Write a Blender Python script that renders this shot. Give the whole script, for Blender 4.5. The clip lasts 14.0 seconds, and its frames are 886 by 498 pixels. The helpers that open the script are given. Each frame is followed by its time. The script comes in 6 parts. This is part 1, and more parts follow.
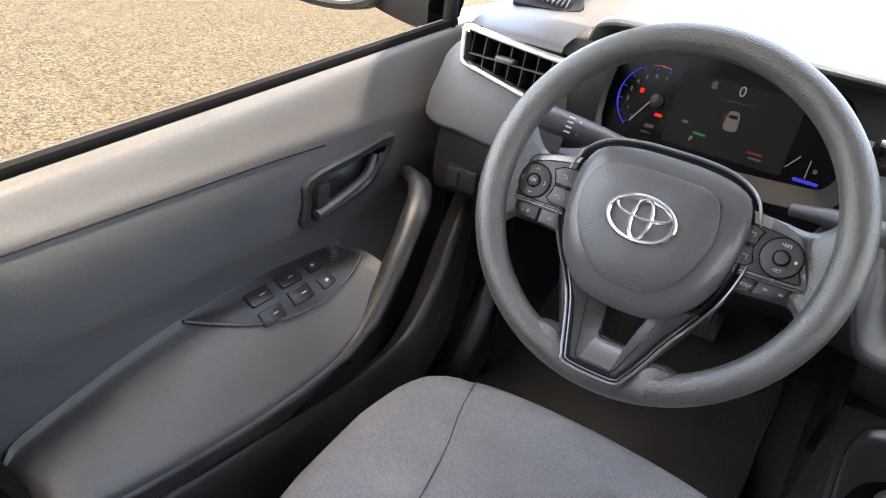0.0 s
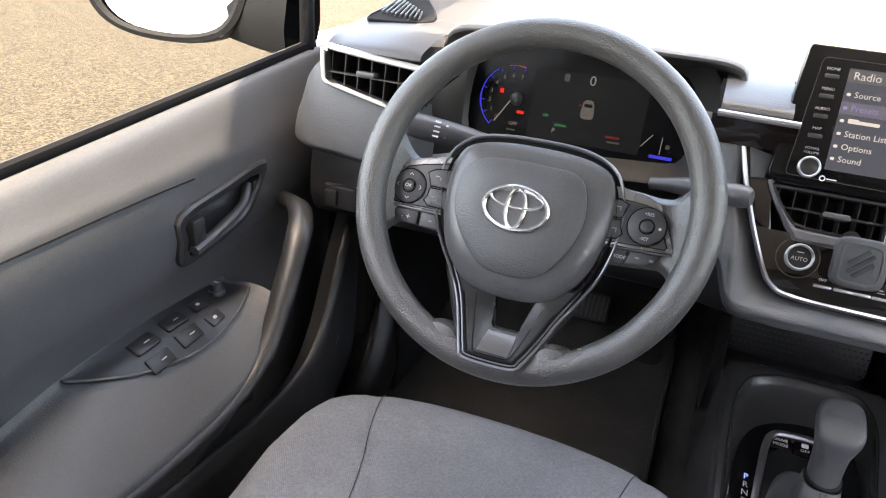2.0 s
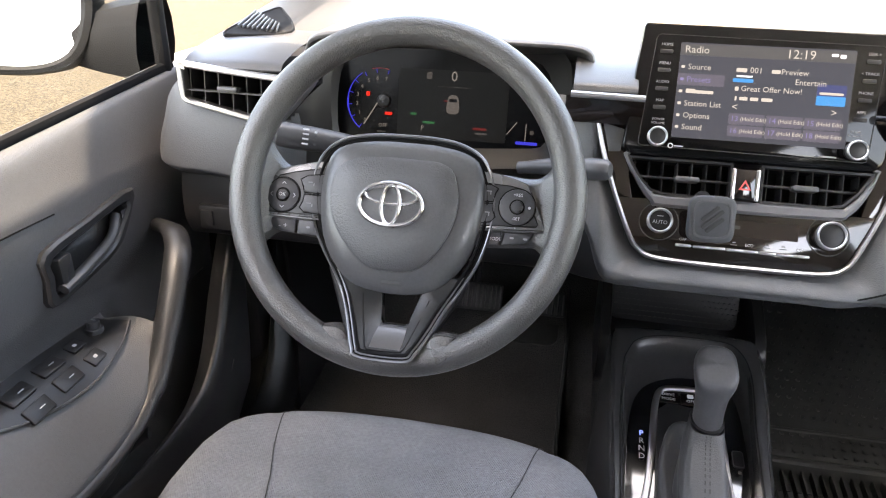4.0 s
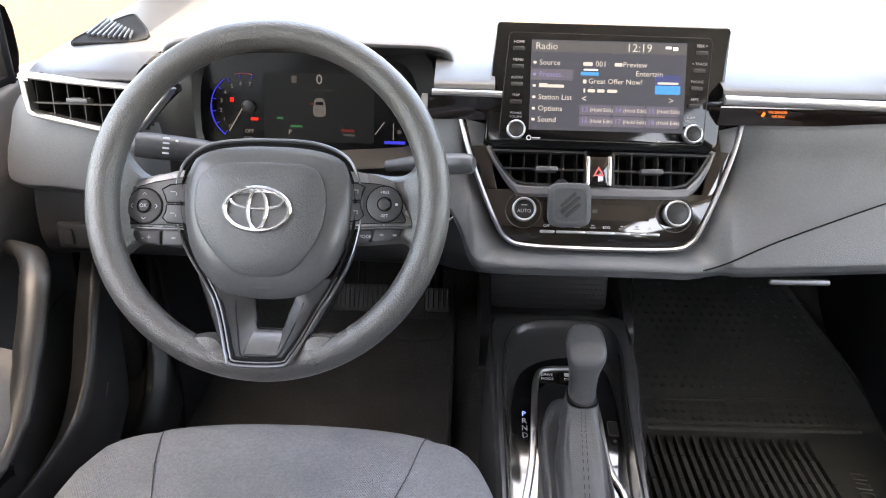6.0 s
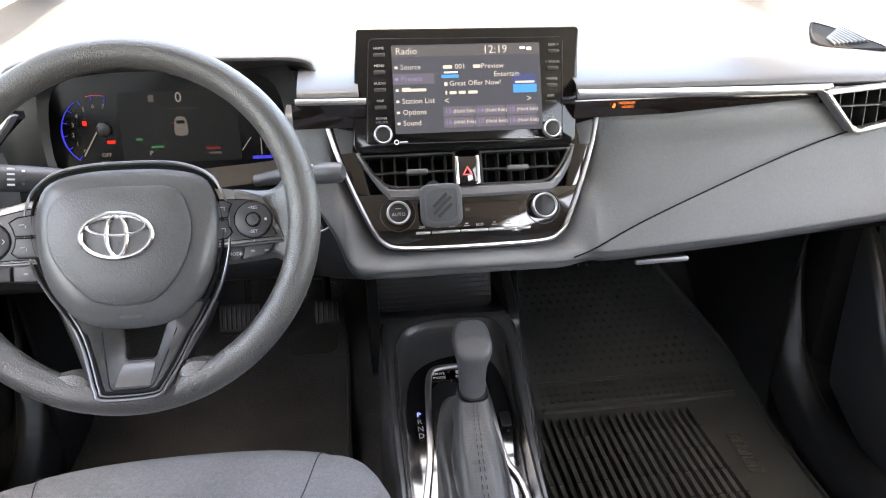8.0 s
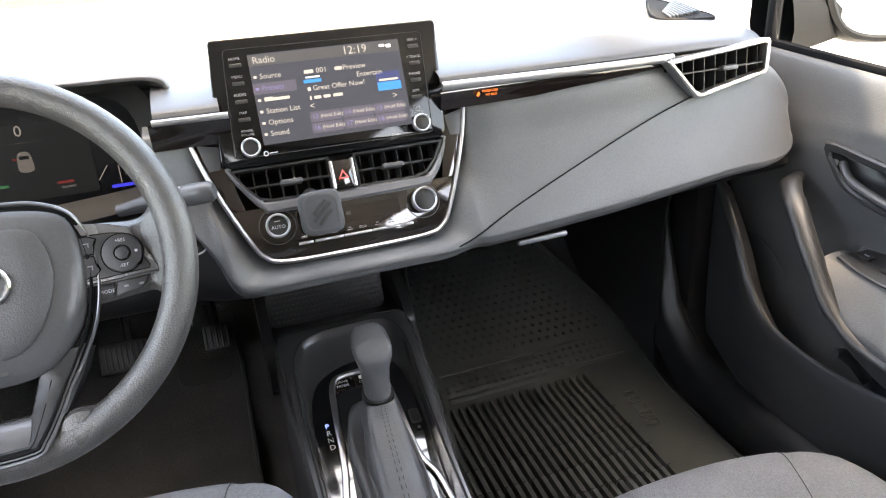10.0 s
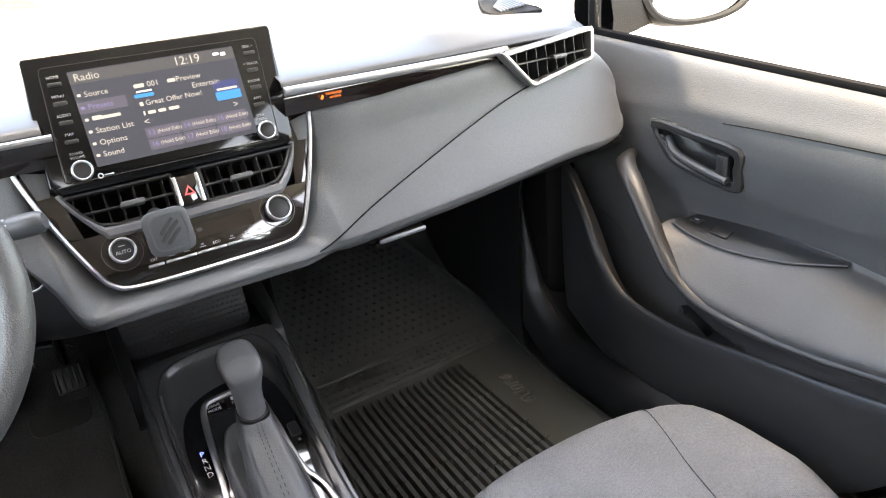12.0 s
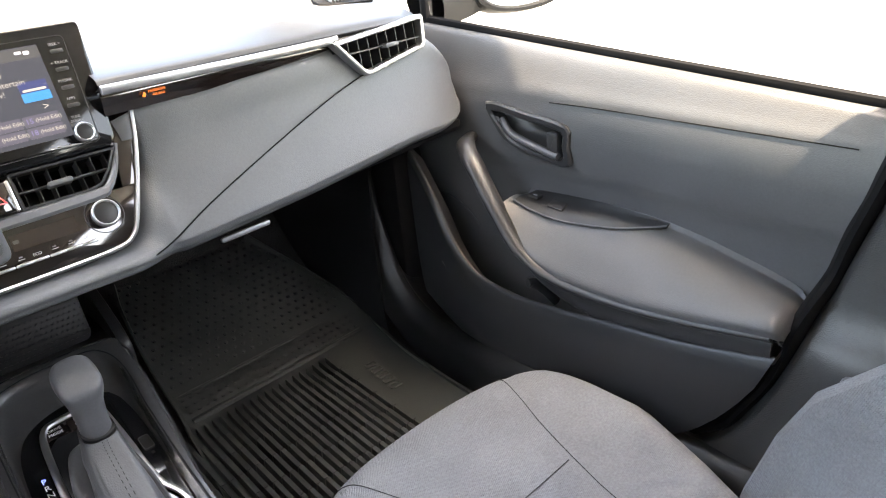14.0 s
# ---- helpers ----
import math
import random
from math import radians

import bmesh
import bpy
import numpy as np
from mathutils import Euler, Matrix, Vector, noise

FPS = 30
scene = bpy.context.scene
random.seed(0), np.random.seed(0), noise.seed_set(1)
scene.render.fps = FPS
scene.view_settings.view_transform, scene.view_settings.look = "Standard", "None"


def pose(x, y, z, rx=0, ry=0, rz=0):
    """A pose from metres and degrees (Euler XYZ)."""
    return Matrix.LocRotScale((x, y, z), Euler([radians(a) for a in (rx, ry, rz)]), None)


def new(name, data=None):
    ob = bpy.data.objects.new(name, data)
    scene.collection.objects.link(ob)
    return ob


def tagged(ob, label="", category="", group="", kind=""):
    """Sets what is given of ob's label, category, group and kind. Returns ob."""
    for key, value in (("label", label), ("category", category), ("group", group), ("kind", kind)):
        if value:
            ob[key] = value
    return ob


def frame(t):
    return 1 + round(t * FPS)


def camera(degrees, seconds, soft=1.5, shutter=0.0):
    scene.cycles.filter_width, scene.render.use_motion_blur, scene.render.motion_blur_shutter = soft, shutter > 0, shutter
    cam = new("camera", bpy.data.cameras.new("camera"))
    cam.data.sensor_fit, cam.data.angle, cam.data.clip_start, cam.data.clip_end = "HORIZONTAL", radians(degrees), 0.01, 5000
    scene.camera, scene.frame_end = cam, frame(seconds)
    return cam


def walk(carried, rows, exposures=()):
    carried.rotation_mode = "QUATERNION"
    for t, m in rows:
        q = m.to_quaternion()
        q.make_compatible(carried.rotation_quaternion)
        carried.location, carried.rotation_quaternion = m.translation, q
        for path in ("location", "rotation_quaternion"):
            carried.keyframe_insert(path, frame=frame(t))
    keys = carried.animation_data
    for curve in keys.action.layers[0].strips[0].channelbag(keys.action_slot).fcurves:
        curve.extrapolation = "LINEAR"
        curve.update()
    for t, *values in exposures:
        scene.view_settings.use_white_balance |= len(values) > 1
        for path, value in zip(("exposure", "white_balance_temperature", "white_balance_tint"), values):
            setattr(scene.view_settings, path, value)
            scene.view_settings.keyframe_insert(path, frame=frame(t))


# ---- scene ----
cam = camera(64.59, 14.0, soft=1.1)
PATH = [
    (0.0, pose(-0.2259, -0.6216, 1.1570, 60.620, -7.243, 33.244)),
    (0.5, pose(-0.2206, -0.6217, 1.1534, 61.535, -6.592, 30.487)),
    (1.0, pose(-0.2154, -0.6244, 1.1526, 62.273, -5.716, 27.568)),
    (1.5, pose(-0.2118, -0.6247, 1.1481, 63.100, -4.835, 24.768)),
    (2.0, pose(-0.2104, -0.6265, 1.1459, 63.735, -4.055, 21.894)),
    (2.5, pose(-0.2001, -0.6262, 1.1448, 64.116, -3.165, 19.372)),
    (3.0, pose(-0.1977, -0.6277, 1.1419, 64.477, -2.375, 16.580)),
    (5.5, pose(-0.1707, -0.6459, 1.1369, 65.576, -0.887, 4.186)),
    (6.0, pose(-0.1659, -0.6474, 1.1383, 65.584, -1.164, 1.777)),
    (6.5, pose(-0.1576, -0.6504, 1.1377, 65.800, -1.234, -0.503)),
    (7.0, pose(-0.1520, -0.6527, 1.1383, 65.998, -1.042, -2.886)),
    (7.5, pose(-0.1470, -0.6544, 1.1389, 66.141, -0.542, -5.352)),
    (8.0, pose(-0.1442, -0.6546, 1.1380, 66.285, 0.175, -8.016)),
    (10.5, pose(-0.1455, -0.6507, 1.1385, 65.587, 4.102, -22.763)),
    (11.0, pose(-0.1444, -0.6524, 1.1368, 65.507, 4.641, -25.759)),
    (11.5, pose(-0.1414, -0.6558, 1.1353, 65.432, 4.908, -28.724)),
    (12.0, pose(-0.1386, -0.6608, 1.1331, 65.239, 4.844, -32.028)),
    (12.5, pose(-0.1344, -0.6684, 1.1305, 65.008, 4.951, -35.014)),
    (13.0, pose(-0.1297, -0.6756, 1.1301, 64.595, 4.856, -38.189)),
    (13.5, pose(-0.1247, -0.6844, 1.1274, 64.253, 4.885, -41.065)),
    (14.0, pose(-0.1203, -0.6944, 1.1244, 63.896, 4.905, -43.480)),
]
EXPOSURES = [(0.0, 4.25, 8600, 16), (3.0, 4.32, 8700, 16), (6.5, 4.55, 8800, 16), (11.0, 4.68, 8900, 14), (14.0, 4.75, 8900, 14)]
walk(cam, PATH, EXPOSURES)

# ---- sky, sun ----
SUN_ELEV, SUN_TURN = 69.0, 180.0
world = bpy.data.worlds.new("sky")
scene.world = world
world.use_nodes = True
wn = world.node_tree.nodes
sky = wn.new("ShaderNodeTexSky")
sky.sky_type, sky.sun_disc = "NISHITA", False
sky.sun_elevation, sky.sun_rotation = radians(SUN_ELEV), radians(SUN_TURN)
sky.air_density, sky.dust_density, sky.ozone_density = 1.0, 3.0, 1.0
wn["Background"].inputs["Strength"].default_value = 0.15
world.node_tree.links.new(sky.outputs[0], wn["Background"].inputs["Color"])
sun = new("sun", bpy.data.lights.new("sun", "SUN"))
sun.data.energy, sun.data.angle, sun.data.color = 1.4, radians(0.8), (1.0, 0.97, 0.90)
e, a = radians(SUN_ELEV), radians(SUN_TURN)
sun_way = Vector((math.cos(e) * math.sin(a), math.cos(e) * math.cos(a), math.sin(e)))
sun.rotation_mode = "QUATERNION"
sun.rotation_quaternion = sun_way.to_track_quat("Z", "Y")


# ---- materials ----
def mat(name, color, rough=0.5, metal=0.0, vary=0.12, big=9.0, grain=None, spec=0.5, dirt=0.0, coat=0.0, speck=None):
    """Principled surface with variation at two scales; grain = (kind, cells per metre, depth in metres)."""
    m = bpy.data.materials.new(name)
    m.use_nodes = True
    n, l = m.node_tree.nodes, m.node_tree.links
    b = n["Principled BSDF"]
    b.inputs["Roughness"].default_value, b.inputs["Metallic"].default_value = rough, metal
    b.inputs["Specular IOR Level"].default_value = spec
    b.inputs["Coat Weight"].default_value = coat
    b.inputs["Coat Roughness"].default_value = 0.05
    co = n.new("ShaderNodeTexCoord")
    n1, n2, add = n.new("ShaderNodeTexNoise"), n.new("ShaderNodeTexNoise"), n.new("ShaderNodeMath")
    n1.inputs["Scale"].default_value, n1.inputs["Detail"].default_value = big, 4
    n2.inputs["Scale"].default_value, n2.inputs["Detail"].default_value = big * 35, 3
    for t in (n1, n2):
        l.new(co.outputs["Object"], t.inputs["Vector"])
    add.operation = "ADD"
    l.new(n1.outputs["Fac"], add.inputs[0])
    l.new(n2.outputs["Fac"], add.inputs[1])
    ramp = n.new("ShaderNodeMapRange")
    ramp.inputs["From Min"].default_value, ramp.inputs["From Max"].default_value = 0.6, 1.4
    ramp.inputs["To Min"].default_value, ramp.inputs["To Max"].default_value = 1 - vary, 1 + vary
    l.new(add.outputs[0], ramp.inputs["Value"])
    mul = n.new("ShaderNodeVectorMath")
    mul.operation = "SCALE"
    mul.inputs[0].default_value = color
    l.new(ramp.outputs[0], mul.inputs["Scale"])
    out = mul.outputs[0]
    if speck:
        vo, sr, sm = n.new("ShaderNodeTexVoronoi"), n.new("ShaderNodeMapRange"), n.new("ShaderNodeVectorMath")
        vo.inputs["Scale"].default_value = speck[0]
        l.new(co.outputs["Object"], vo.inputs["Vector"])
        l.new(vo.outputs["Color"], sr.inputs["Value"])
        sr.inputs["From Min"].default_value, sr.inputs["From Max"].default_value = 0.2, 0.8
        sr.inputs["To Min"].default_value, sr.inputs["To Max"].default_value = 1 - speck[1], 1 + speck[1]
        sm.operation = "SCALE"
        l.new(out, sm.inputs[0])
        l.new(sr.outputs[0], sm.inputs["Scale"])
        out = sm.outputs[0]
    if dirt:
        d = n.new("ShaderNodeTexNoise")
        d.inputs["Scale"].default_value, d.inputs["Detail"].default_value = 5.0, 8
        l.new(co.outputs["Object"], d.inputs["Vector"])
        dr = n.new("ShaderNodeMapRange")
        dr.inputs["From Min"].default_value, dr.inputs["From Max"].default_value = 0.5, 0.75
        dr.inputs["To Max"].default_value = dirt
        l.new(d.outputs["Fac"], dr.inputs["Value"])
        mx = n.new("ShaderNodeMix")
        mx.data_type = "RGBA"
        l.new(dr.outputs[0], mx.inputs["Factor"])
        l.new(out, mx.inputs["A"])
        mx.inputs["B"].default_value = (0.16, 0.12, 0.08, 1)
        out = mx.outputs["Result"]
    l.new(out, b.inputs["Base Color"])
    rr = n.new("ShaderNodeMapRange")
    rr.inputs["To Min"].default_value, rr.inputs["To Max"].default_value = max(rough - 0.07, 0.02), min(rough + 0.07, 1)
    l.new(n1.outputs["Fac"], rr.inputs["Value"])
    l.new(rr.outputs[0], b.inputs["Roughness"])
    if grain:
        kind, cells, depth = grain
        bu = n.new("ShaderNodeBump")
        bu.inputs["Distance"].default_value = depth
        bu.inputs["Strength"].default_value = 1.0
        if kind == "leather":
            v = n.new("ShaderNodeTexVoronoi")
            v.feature = "SMOOTH_F1"
            v.inputs["Smoothness"].default_value = 0.6
            v.inputs["Scale"].default_value = cells
            l.new(co.outputs["Object"], v.inputs["Vector"])
            l.new(v.outputs["Distance"], bu.inputs["Height"])
            bu.invert = True
        elif kind == "weave":
            hs = []
            for turn in (0.6, -0.6):
                mp = n.new("ShaderNodeMapping")
                mp.inputs["Rotation"].default_value = (0.3, 0.2, turn)
                l.new(co.outputs["Object"], mp.inputs["Vector"])
                w = n.new("ShaderNodeTexWave")
                w.inputs["Scale"].default_value = cells / 6.28
                w.inputs["Distortion"].default_value = 0.8
                w.inputs["Detail Scale"].default_value = 40
                l.new(mp.outputs[0], w.inputs["Vector"])
                hs.append(w)
            mxh = n.new("ShaderNodeMath")
            mxh.operation = "MULTIPLY"
            l.new(hs[0].outputs["Fac"], mxh.inputs[0])
            l.new(hs[1].outputs["Fac"], mxh.inputs[1])
            l.new(mxh.outputs[0], bu.inputs["Height"])
        else:
            t = n.new("ShaderNodeTexNoise")
            t.inputs["Scale"].default_value, t.inputs["Detail"].default_value = cells, 5
            l.new(co.outputs["Object"], t.inputs["Vector"])
            l.new(t.outputs["Fac"], bu.inputs["Height"])
        l.new(bu.outputs[0], b.inputs["Normal"])
    return m


def glow(name, color, power):
    m = bpy.data.materials.new(name)
    m.use_nodes = True
    b = m.node_tree.nodes["Principled BSDF"]
    b.inputs["Base Color"].default_value = (0.006, 0.006, 0.006, 1)
    b.inputs["Specular IOR Level"].default_value = 0.12
    b.inputs["Emission Color"].default_value = (*color, 1)
    b.inputs["Emission Strength"].default_value = power
    return m


def clear(name, tint, gloss=0.04):
    """Pane: lets light through, with a Fresnel reflection."""
    m = bpy.data.materials.new(name)
    m.use_nodes = True
    n, l = m.node_tree.nodes, m.node_tree.links
    n.remove(n["Principled BSDF"])
    t, g, f, mx = n.new("ShaderNodeBsdfTransparent"), n.new("ShaderNodeBsdfGlossy"), n.new("ShaderNodeLayerWeight"), n.new("ShaderNodeMixShader")
    t.inputs["Color"].default_value = (*tint, 1)
    g.inputs["Roughness"].default_value = gloss
    pw, mr = n.new("ShaderNodeMath"), n.new("ShaderNodeMapRange")
    pw.operation = "POWER"
    pw.inputs[1].default_value = 5
    mr.inputs["To Min"].default_value, mr.inputs["To Max"].default_value = 0.03, 0.7
    l.new(f.outputs["Facing"], pw.inputs[0])
    l.new(pw.outputs[0], mr.inputs["Value"])
    l.new(mr.outputs[0], mx.inputs[0])
    l.new(t.outputs[0], mx.inputs[1])
    l.new(g.outputs[0], mx.inputs[2])
    l.new(mx.outputs[0], n["Material Output"].inputs["Surface"])
    return m


LEATHER = ("leather", 760, 0.0003)
VINYL = mat("vinyl", (0.086, 0.086, 0.088), 0.36, spec=0.6, grain=LEATHER)
DASH_TOP = mat("dash_top_vinyl", (0.050, 0.050, 0.052), 0.42, grain=("leather", 700, 0.0002))
DASH_SOFT = mat("dash_soft_vinyl", (0.080, 0.082, 0.085), 0.47, grain=("leather", 700, 0.00025))
PLASTIC = mat("hard_plastic", (0.026, 0.026, 0.027), 0.36, grain=("noise", 900, 0.0002))
PLASTIC_DARK = mat("dark_plastic", (0.014, 0.014, 0.015), 0.38, grain=("noise", 900, 0.0002))
PLASTIC_GREY = mat("grey_plastic", (0.075, 0.076, 0.080), 0.38, grain=("noise", 900, 0.0001))
WHEEL = mat("wheel_urethane", (0.072, 0.069, 0.066), 0.29, spec=0.9, grain=("noise", 620, 0.0008))
PAD = mat("airbag_vinyl", (0.070, 0.070, 0.073), 0.33, spec=0.7, grain=("noise", 620, 0.0007))
PAD_SMOOTH = mat("airbag_smooth", (0.092, 0.092, 0.095), 0.22, grain=("noise", 1200, 0.0001))
FABRIC = mat("seat_fabric", (0.232, 0.234, 0.244), 0.9, vary=0.22, grain=("weave", 900, 0.0011), spec=0.2)
FABRIC_SIDE = mat("seat_side_fabric", (0.200, 0.202, 0.213), 0.9, vary=0.22, grain=("weave", 700, 0.0010), spec=0.2)
ARM_PAD = mat("armrest_vinyl", (0.082, 0.081, 0.083), 0.42, vary=0.1, grain=("leather", 900, 0.0002), spec=0.5)
PILLAR = mat("pillar_plastic", (0.042, 0.042, 0.043), 0.33, spec=0.7, grain=("leather", 620, 0.0003))
CARPET = mat("carpet", (0.075, 0.074, 0.073), 0.95, vary=0.35, grain=("noise", 500, 0.003), dirt=0.12, spec=0.1)
REAR = mat("rear_fabric", (0.09, 0.09, 0.09), 0.95, vary=0.2)
RUBBER = mat("mat_rubber", (0.050, 0.054, 0.053), 0.33, vary=0.2, grain=("noise", 400, 0.0006))
GLOSS = mat("piano_black", (0.009, 0.006, 0.005), 0.06, vary=0.05, spec=0.5, coat=0.8)
GLOSS_PANEL = mat("gloss_lacquer", (0.008, 0.008, 0.009), 0.05, vary=0.05, spec=1.0, coat=1.0)
SATIN = mat("satin_silver", (0.48, 0.48, 0.49), 0.32, 0.9, vary=0.04)
CHROME = mat("chrome", (0.72, 0.72, 0.72), 0.20, 1.0, vary=0.03)
SEAM = mat("seam_dark", (0.005, 0.005, 0.0055), 0.8, spec=0.15)
# Near-black deepening the shade below the dash; also used on defroster frames.
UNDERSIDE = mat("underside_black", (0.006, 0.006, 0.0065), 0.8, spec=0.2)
BUTTON = mat("button_plastic", (0.045, 0.045, 0.049), 0.40)
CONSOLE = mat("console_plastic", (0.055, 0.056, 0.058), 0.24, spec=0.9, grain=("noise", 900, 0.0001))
POD = mat("pod_plastic", (0.042, 0.043, 0.046), 0.32, grain=("noise", 1200, 0.0001))
VENT_GREY = mat("vent_grey", (0.16, 0.16, 0.168), 0.34, 0.35, vary=0.05)
SCREEN_BLACK = mat("screen_black", (0.004, 0.004, 0.0044), 0.08, vary=0.05, spec=0.35, coat=0.1)
LATCH = mat("latch_silver", (0.25, 0.25, 0.26), 0.4, 0.6)
BOOT = mat("shift_boot_leatherette", (0.085, 0.086, 0.090), 0.45, grain=("leather", 700, 0.0003))
THREAD = mat("thread", (0.02, 0.02, 0.02), 0.9)
SEAT_SEAM = mat("seat_seam", (0.045, 0.045, 0.048), 0.9)
WHITE = glow("white_print", (0.62, 0.64, 0.68), 0.017)
LEGEND_DIM = mat("dim_legend", (0.24, 0.24, 0.25), 0.6)
LEGEND = mat("legend_print", (0.55, 0.55, 0.58), 0.6)
DIM = mat("moulded_mark", (0.05, 0.05, 0.05), 0.6)
PAINT = mat("white_paint", (0.80, 0.80, 0.80), 0.25, vary=0.02, coat=0.6)
MIRROR_SHELL = mat("mirror_shell", (0.010, 0.0105, 0.0115), 0.55, vary=0.25, spec=0.08)
MIRROR = mat("mirror_glass", (0.55, 0.57, 0.58), 0.02, 1.0, vary=0.01)
LINER = mat("headliner", (0.62, 0.62, 0.61), 0.95, grain=("noise", 700, 0.0006))
PANE = clear("window_pane", (0.86, 0.88, 0.87), 0.01)
SHIELD = clear("windscreen_pane", (0.92, 0.95, 0.94), 0.01)
ASPHALT = mat("asphalt", (0.0470, 0.0385, 0.0262), 0.95, spec=0.1, vary=0.15, big=3.2, grain=("noise", 120, 0.006), speck=(95, 0.58))
CONCRETE = mat("concrete", (0.55, 0.53, 0.49), 0.9, vary=0.1, big=2.0, grain=("noise", 80, 0.003))
SCREEN_BG = glow("screen_lit", (0.052, 0.062, 0.092), 0.075)
SCREEN_DARK = glow("screen_panel", (0.085, 0.095, 0.115), 0.070)
SCREEN_SEL = glow("screen_selected", (0.10, 0.105, 0.16), 0.075)
SCREEN_BLUE = glow("screen_blue", (0.03, 0.28, 0.75), 0.075)
SCREEN_NAVY = glow("screen_navy", (0.05, 0.07, 0.22), 0.070)
SCREEN_TEXT = glow("screen_text", (0.80, 0.83, 0.88), 0.048)
SCREEN_VIOLET = glow("screen_violet", (0.22, 0.22, 0.50), 0.070)
AMBER = glow("amber_light", (0.9, 0.22, 0.05), 0.096)
RED = glow("red_light", (0.9, 0.03, 0.02), 0.050)
BLUE = glow("blue_light", (0.03, 0.04, 0.70), 0.055)
GREEN = glow("green_light", (0.03, 0.25, 0.10), 0.028)
LCD = glow("cluster_lcd", (0.018, 0.020, 0.021), 0.008)
HAZARD_RED = mat("hazard_red", (0.75, 0.10, 0.10), 0.5)


# ---- shape helpers ----
def part(name, bm, material, parent=None, label="", sharp=38.0):
    bmesh.ops.recalc_face_normals(bm, faces=bm.faces)
    for f in bm.faces:
        f.smooth = True
    for ed in bm.edges:
        ed.smooth = len(ed.link_faces) != 2 or ed.calc_face_angle(0.0) < radians(sharp)
    me = bpy.data.meshes.new(name)
    bm.to_mesh(me)
    bm.free()
    me.materials.append(material)
    ob = new(name, me)
    if parent:
        ob.parent = parent
    if label:
        ob["label"] = label
    return ob


def thing(name, label, category, group="", kind="", at=(0, 0, 0)):
    ob = new(name)
    ob.empty_display_size = 0.05
    return tagged(ob, label, category, group, kind)


def spline(pts, n=6, closed=False):
    """Catmull-Rom through the points, n steps a span."""
    p = [Vector(q) for q in pts]
    out, m = [], len(p)
    for i in range(m if closed else m - 1):
        if closed:
            a, b, c, d = p[i - 1], p[i], p[(i + 1) % m], p[(i + 2) % m]
        else:
            b, c = p[i], p[i + 1]
            a = p[i - 1] if i else b + (b - c)
            d = p[i + 2] if i + 2 < m else c + (c - b)
        for k in range(n):
            t = k / n
            out.append(0.5 * (2 * b + (c - a) * t + (2 * a - 5 * b + 4 * c - d) * t * t + (3 * b - a - 3 * c + d) * t ** 3))
    if not closed:
        out.append(p[-1].copy())
    return out


def grid(rows, wrap=False, bm=None):
    """Quads between rows of points; wrap closes each row."""
    bm = bm or bmesh.new()
    vs = [[bm.verts.new(p) for p in r] for r in rows]
    for r, s in zip(vs, vs[1:]):
        k = len(r)
        for i in range(k if wrap else k - 1):
            bm.faces.new((r[i], r[(i + 1) % k], s[(i + 1) % k], s[i]))
    return bm


def loft(rows, nu=4, nv=4, wrap=False):
    """Smooth skin through rows of control points."""
    fine = [spline(r, nv, wrap) for r in rows]
    cols = [spline(c, nu) for c in zip(*fine)]
    return grid([list(r) for r in zip(*cols)], wrap)


def shell(bm, d):
    bmesh.ops.recalc_face_normals(bm, faces=bm.faces)
    bmesh.ops.solidify(bm, geom=list(bm.faces), thickness=d)
    return bm


def tube(pts, rx, ry=None, n=12, up=(0, 0, 1), closed=False, caps=True, bm=None):
    """Round or oval bar along the points; rx, ry may be lists, one for each point."""
    bm = bm or bmesh.new()
    p = [Vector(q) for q in pts]
    m = len(p)
    ry = ry if ry is not None else rx
    rings = []
    for i in range(m):
        a, b = (p[i - 1], p[(i + 1) % m]) if closed else (p[max(i - 1, 0)], p[min(i + 1, m - 1)])
        t = (b - a).normalized()
        s = t.cross(Vector(up))
        s = s.normalized() if s.length > 1e-6 else t.orthogonal().normalized()
        w = s.cross(t)
        qa = rx[min(int(i * len(rx) / m), len(rx) - 1)] if isinstance(rx, (list, tuple)) else rx
        qb = ry[min(int(i * len(ry) / m), len(ry) - 1)] if isinstance(ry, (list, tuple)) else ry
        rings.append([p[i] + s * qa * math.cos(2 * math.pi * k / n) + w * qb * math.sin(2 * math.pi * k / n) for k in range(n)])
    if closed:
        rings.append(rings[0])
    grid(rings, True, bm)
    if closed:
        bmesh.ops.remove_doubles(bm, verts=list(bm.verts), dist=1e-6)
    elif caps:
        bm.verts.ensure_lookup_table()
        k = len(bm.verts)
        bm.faces.new(bm.verts[k - n:k])
        bm.faces.new([bm.verts[k - n * m + i] for i in range(n)])
    return bm


def frame3(o, x, y):
    """Matrix with origin o, local x and y; z is their cross product."""
    x, y = Vector(x).normalized(), Vector(y).normalized()
    z = x.cross(y).normalized()
    y = z.cross(x)
    m = Matrix((x, y, z)).transposed().to_4x4()
    m.translation = Vector(o)
    return m


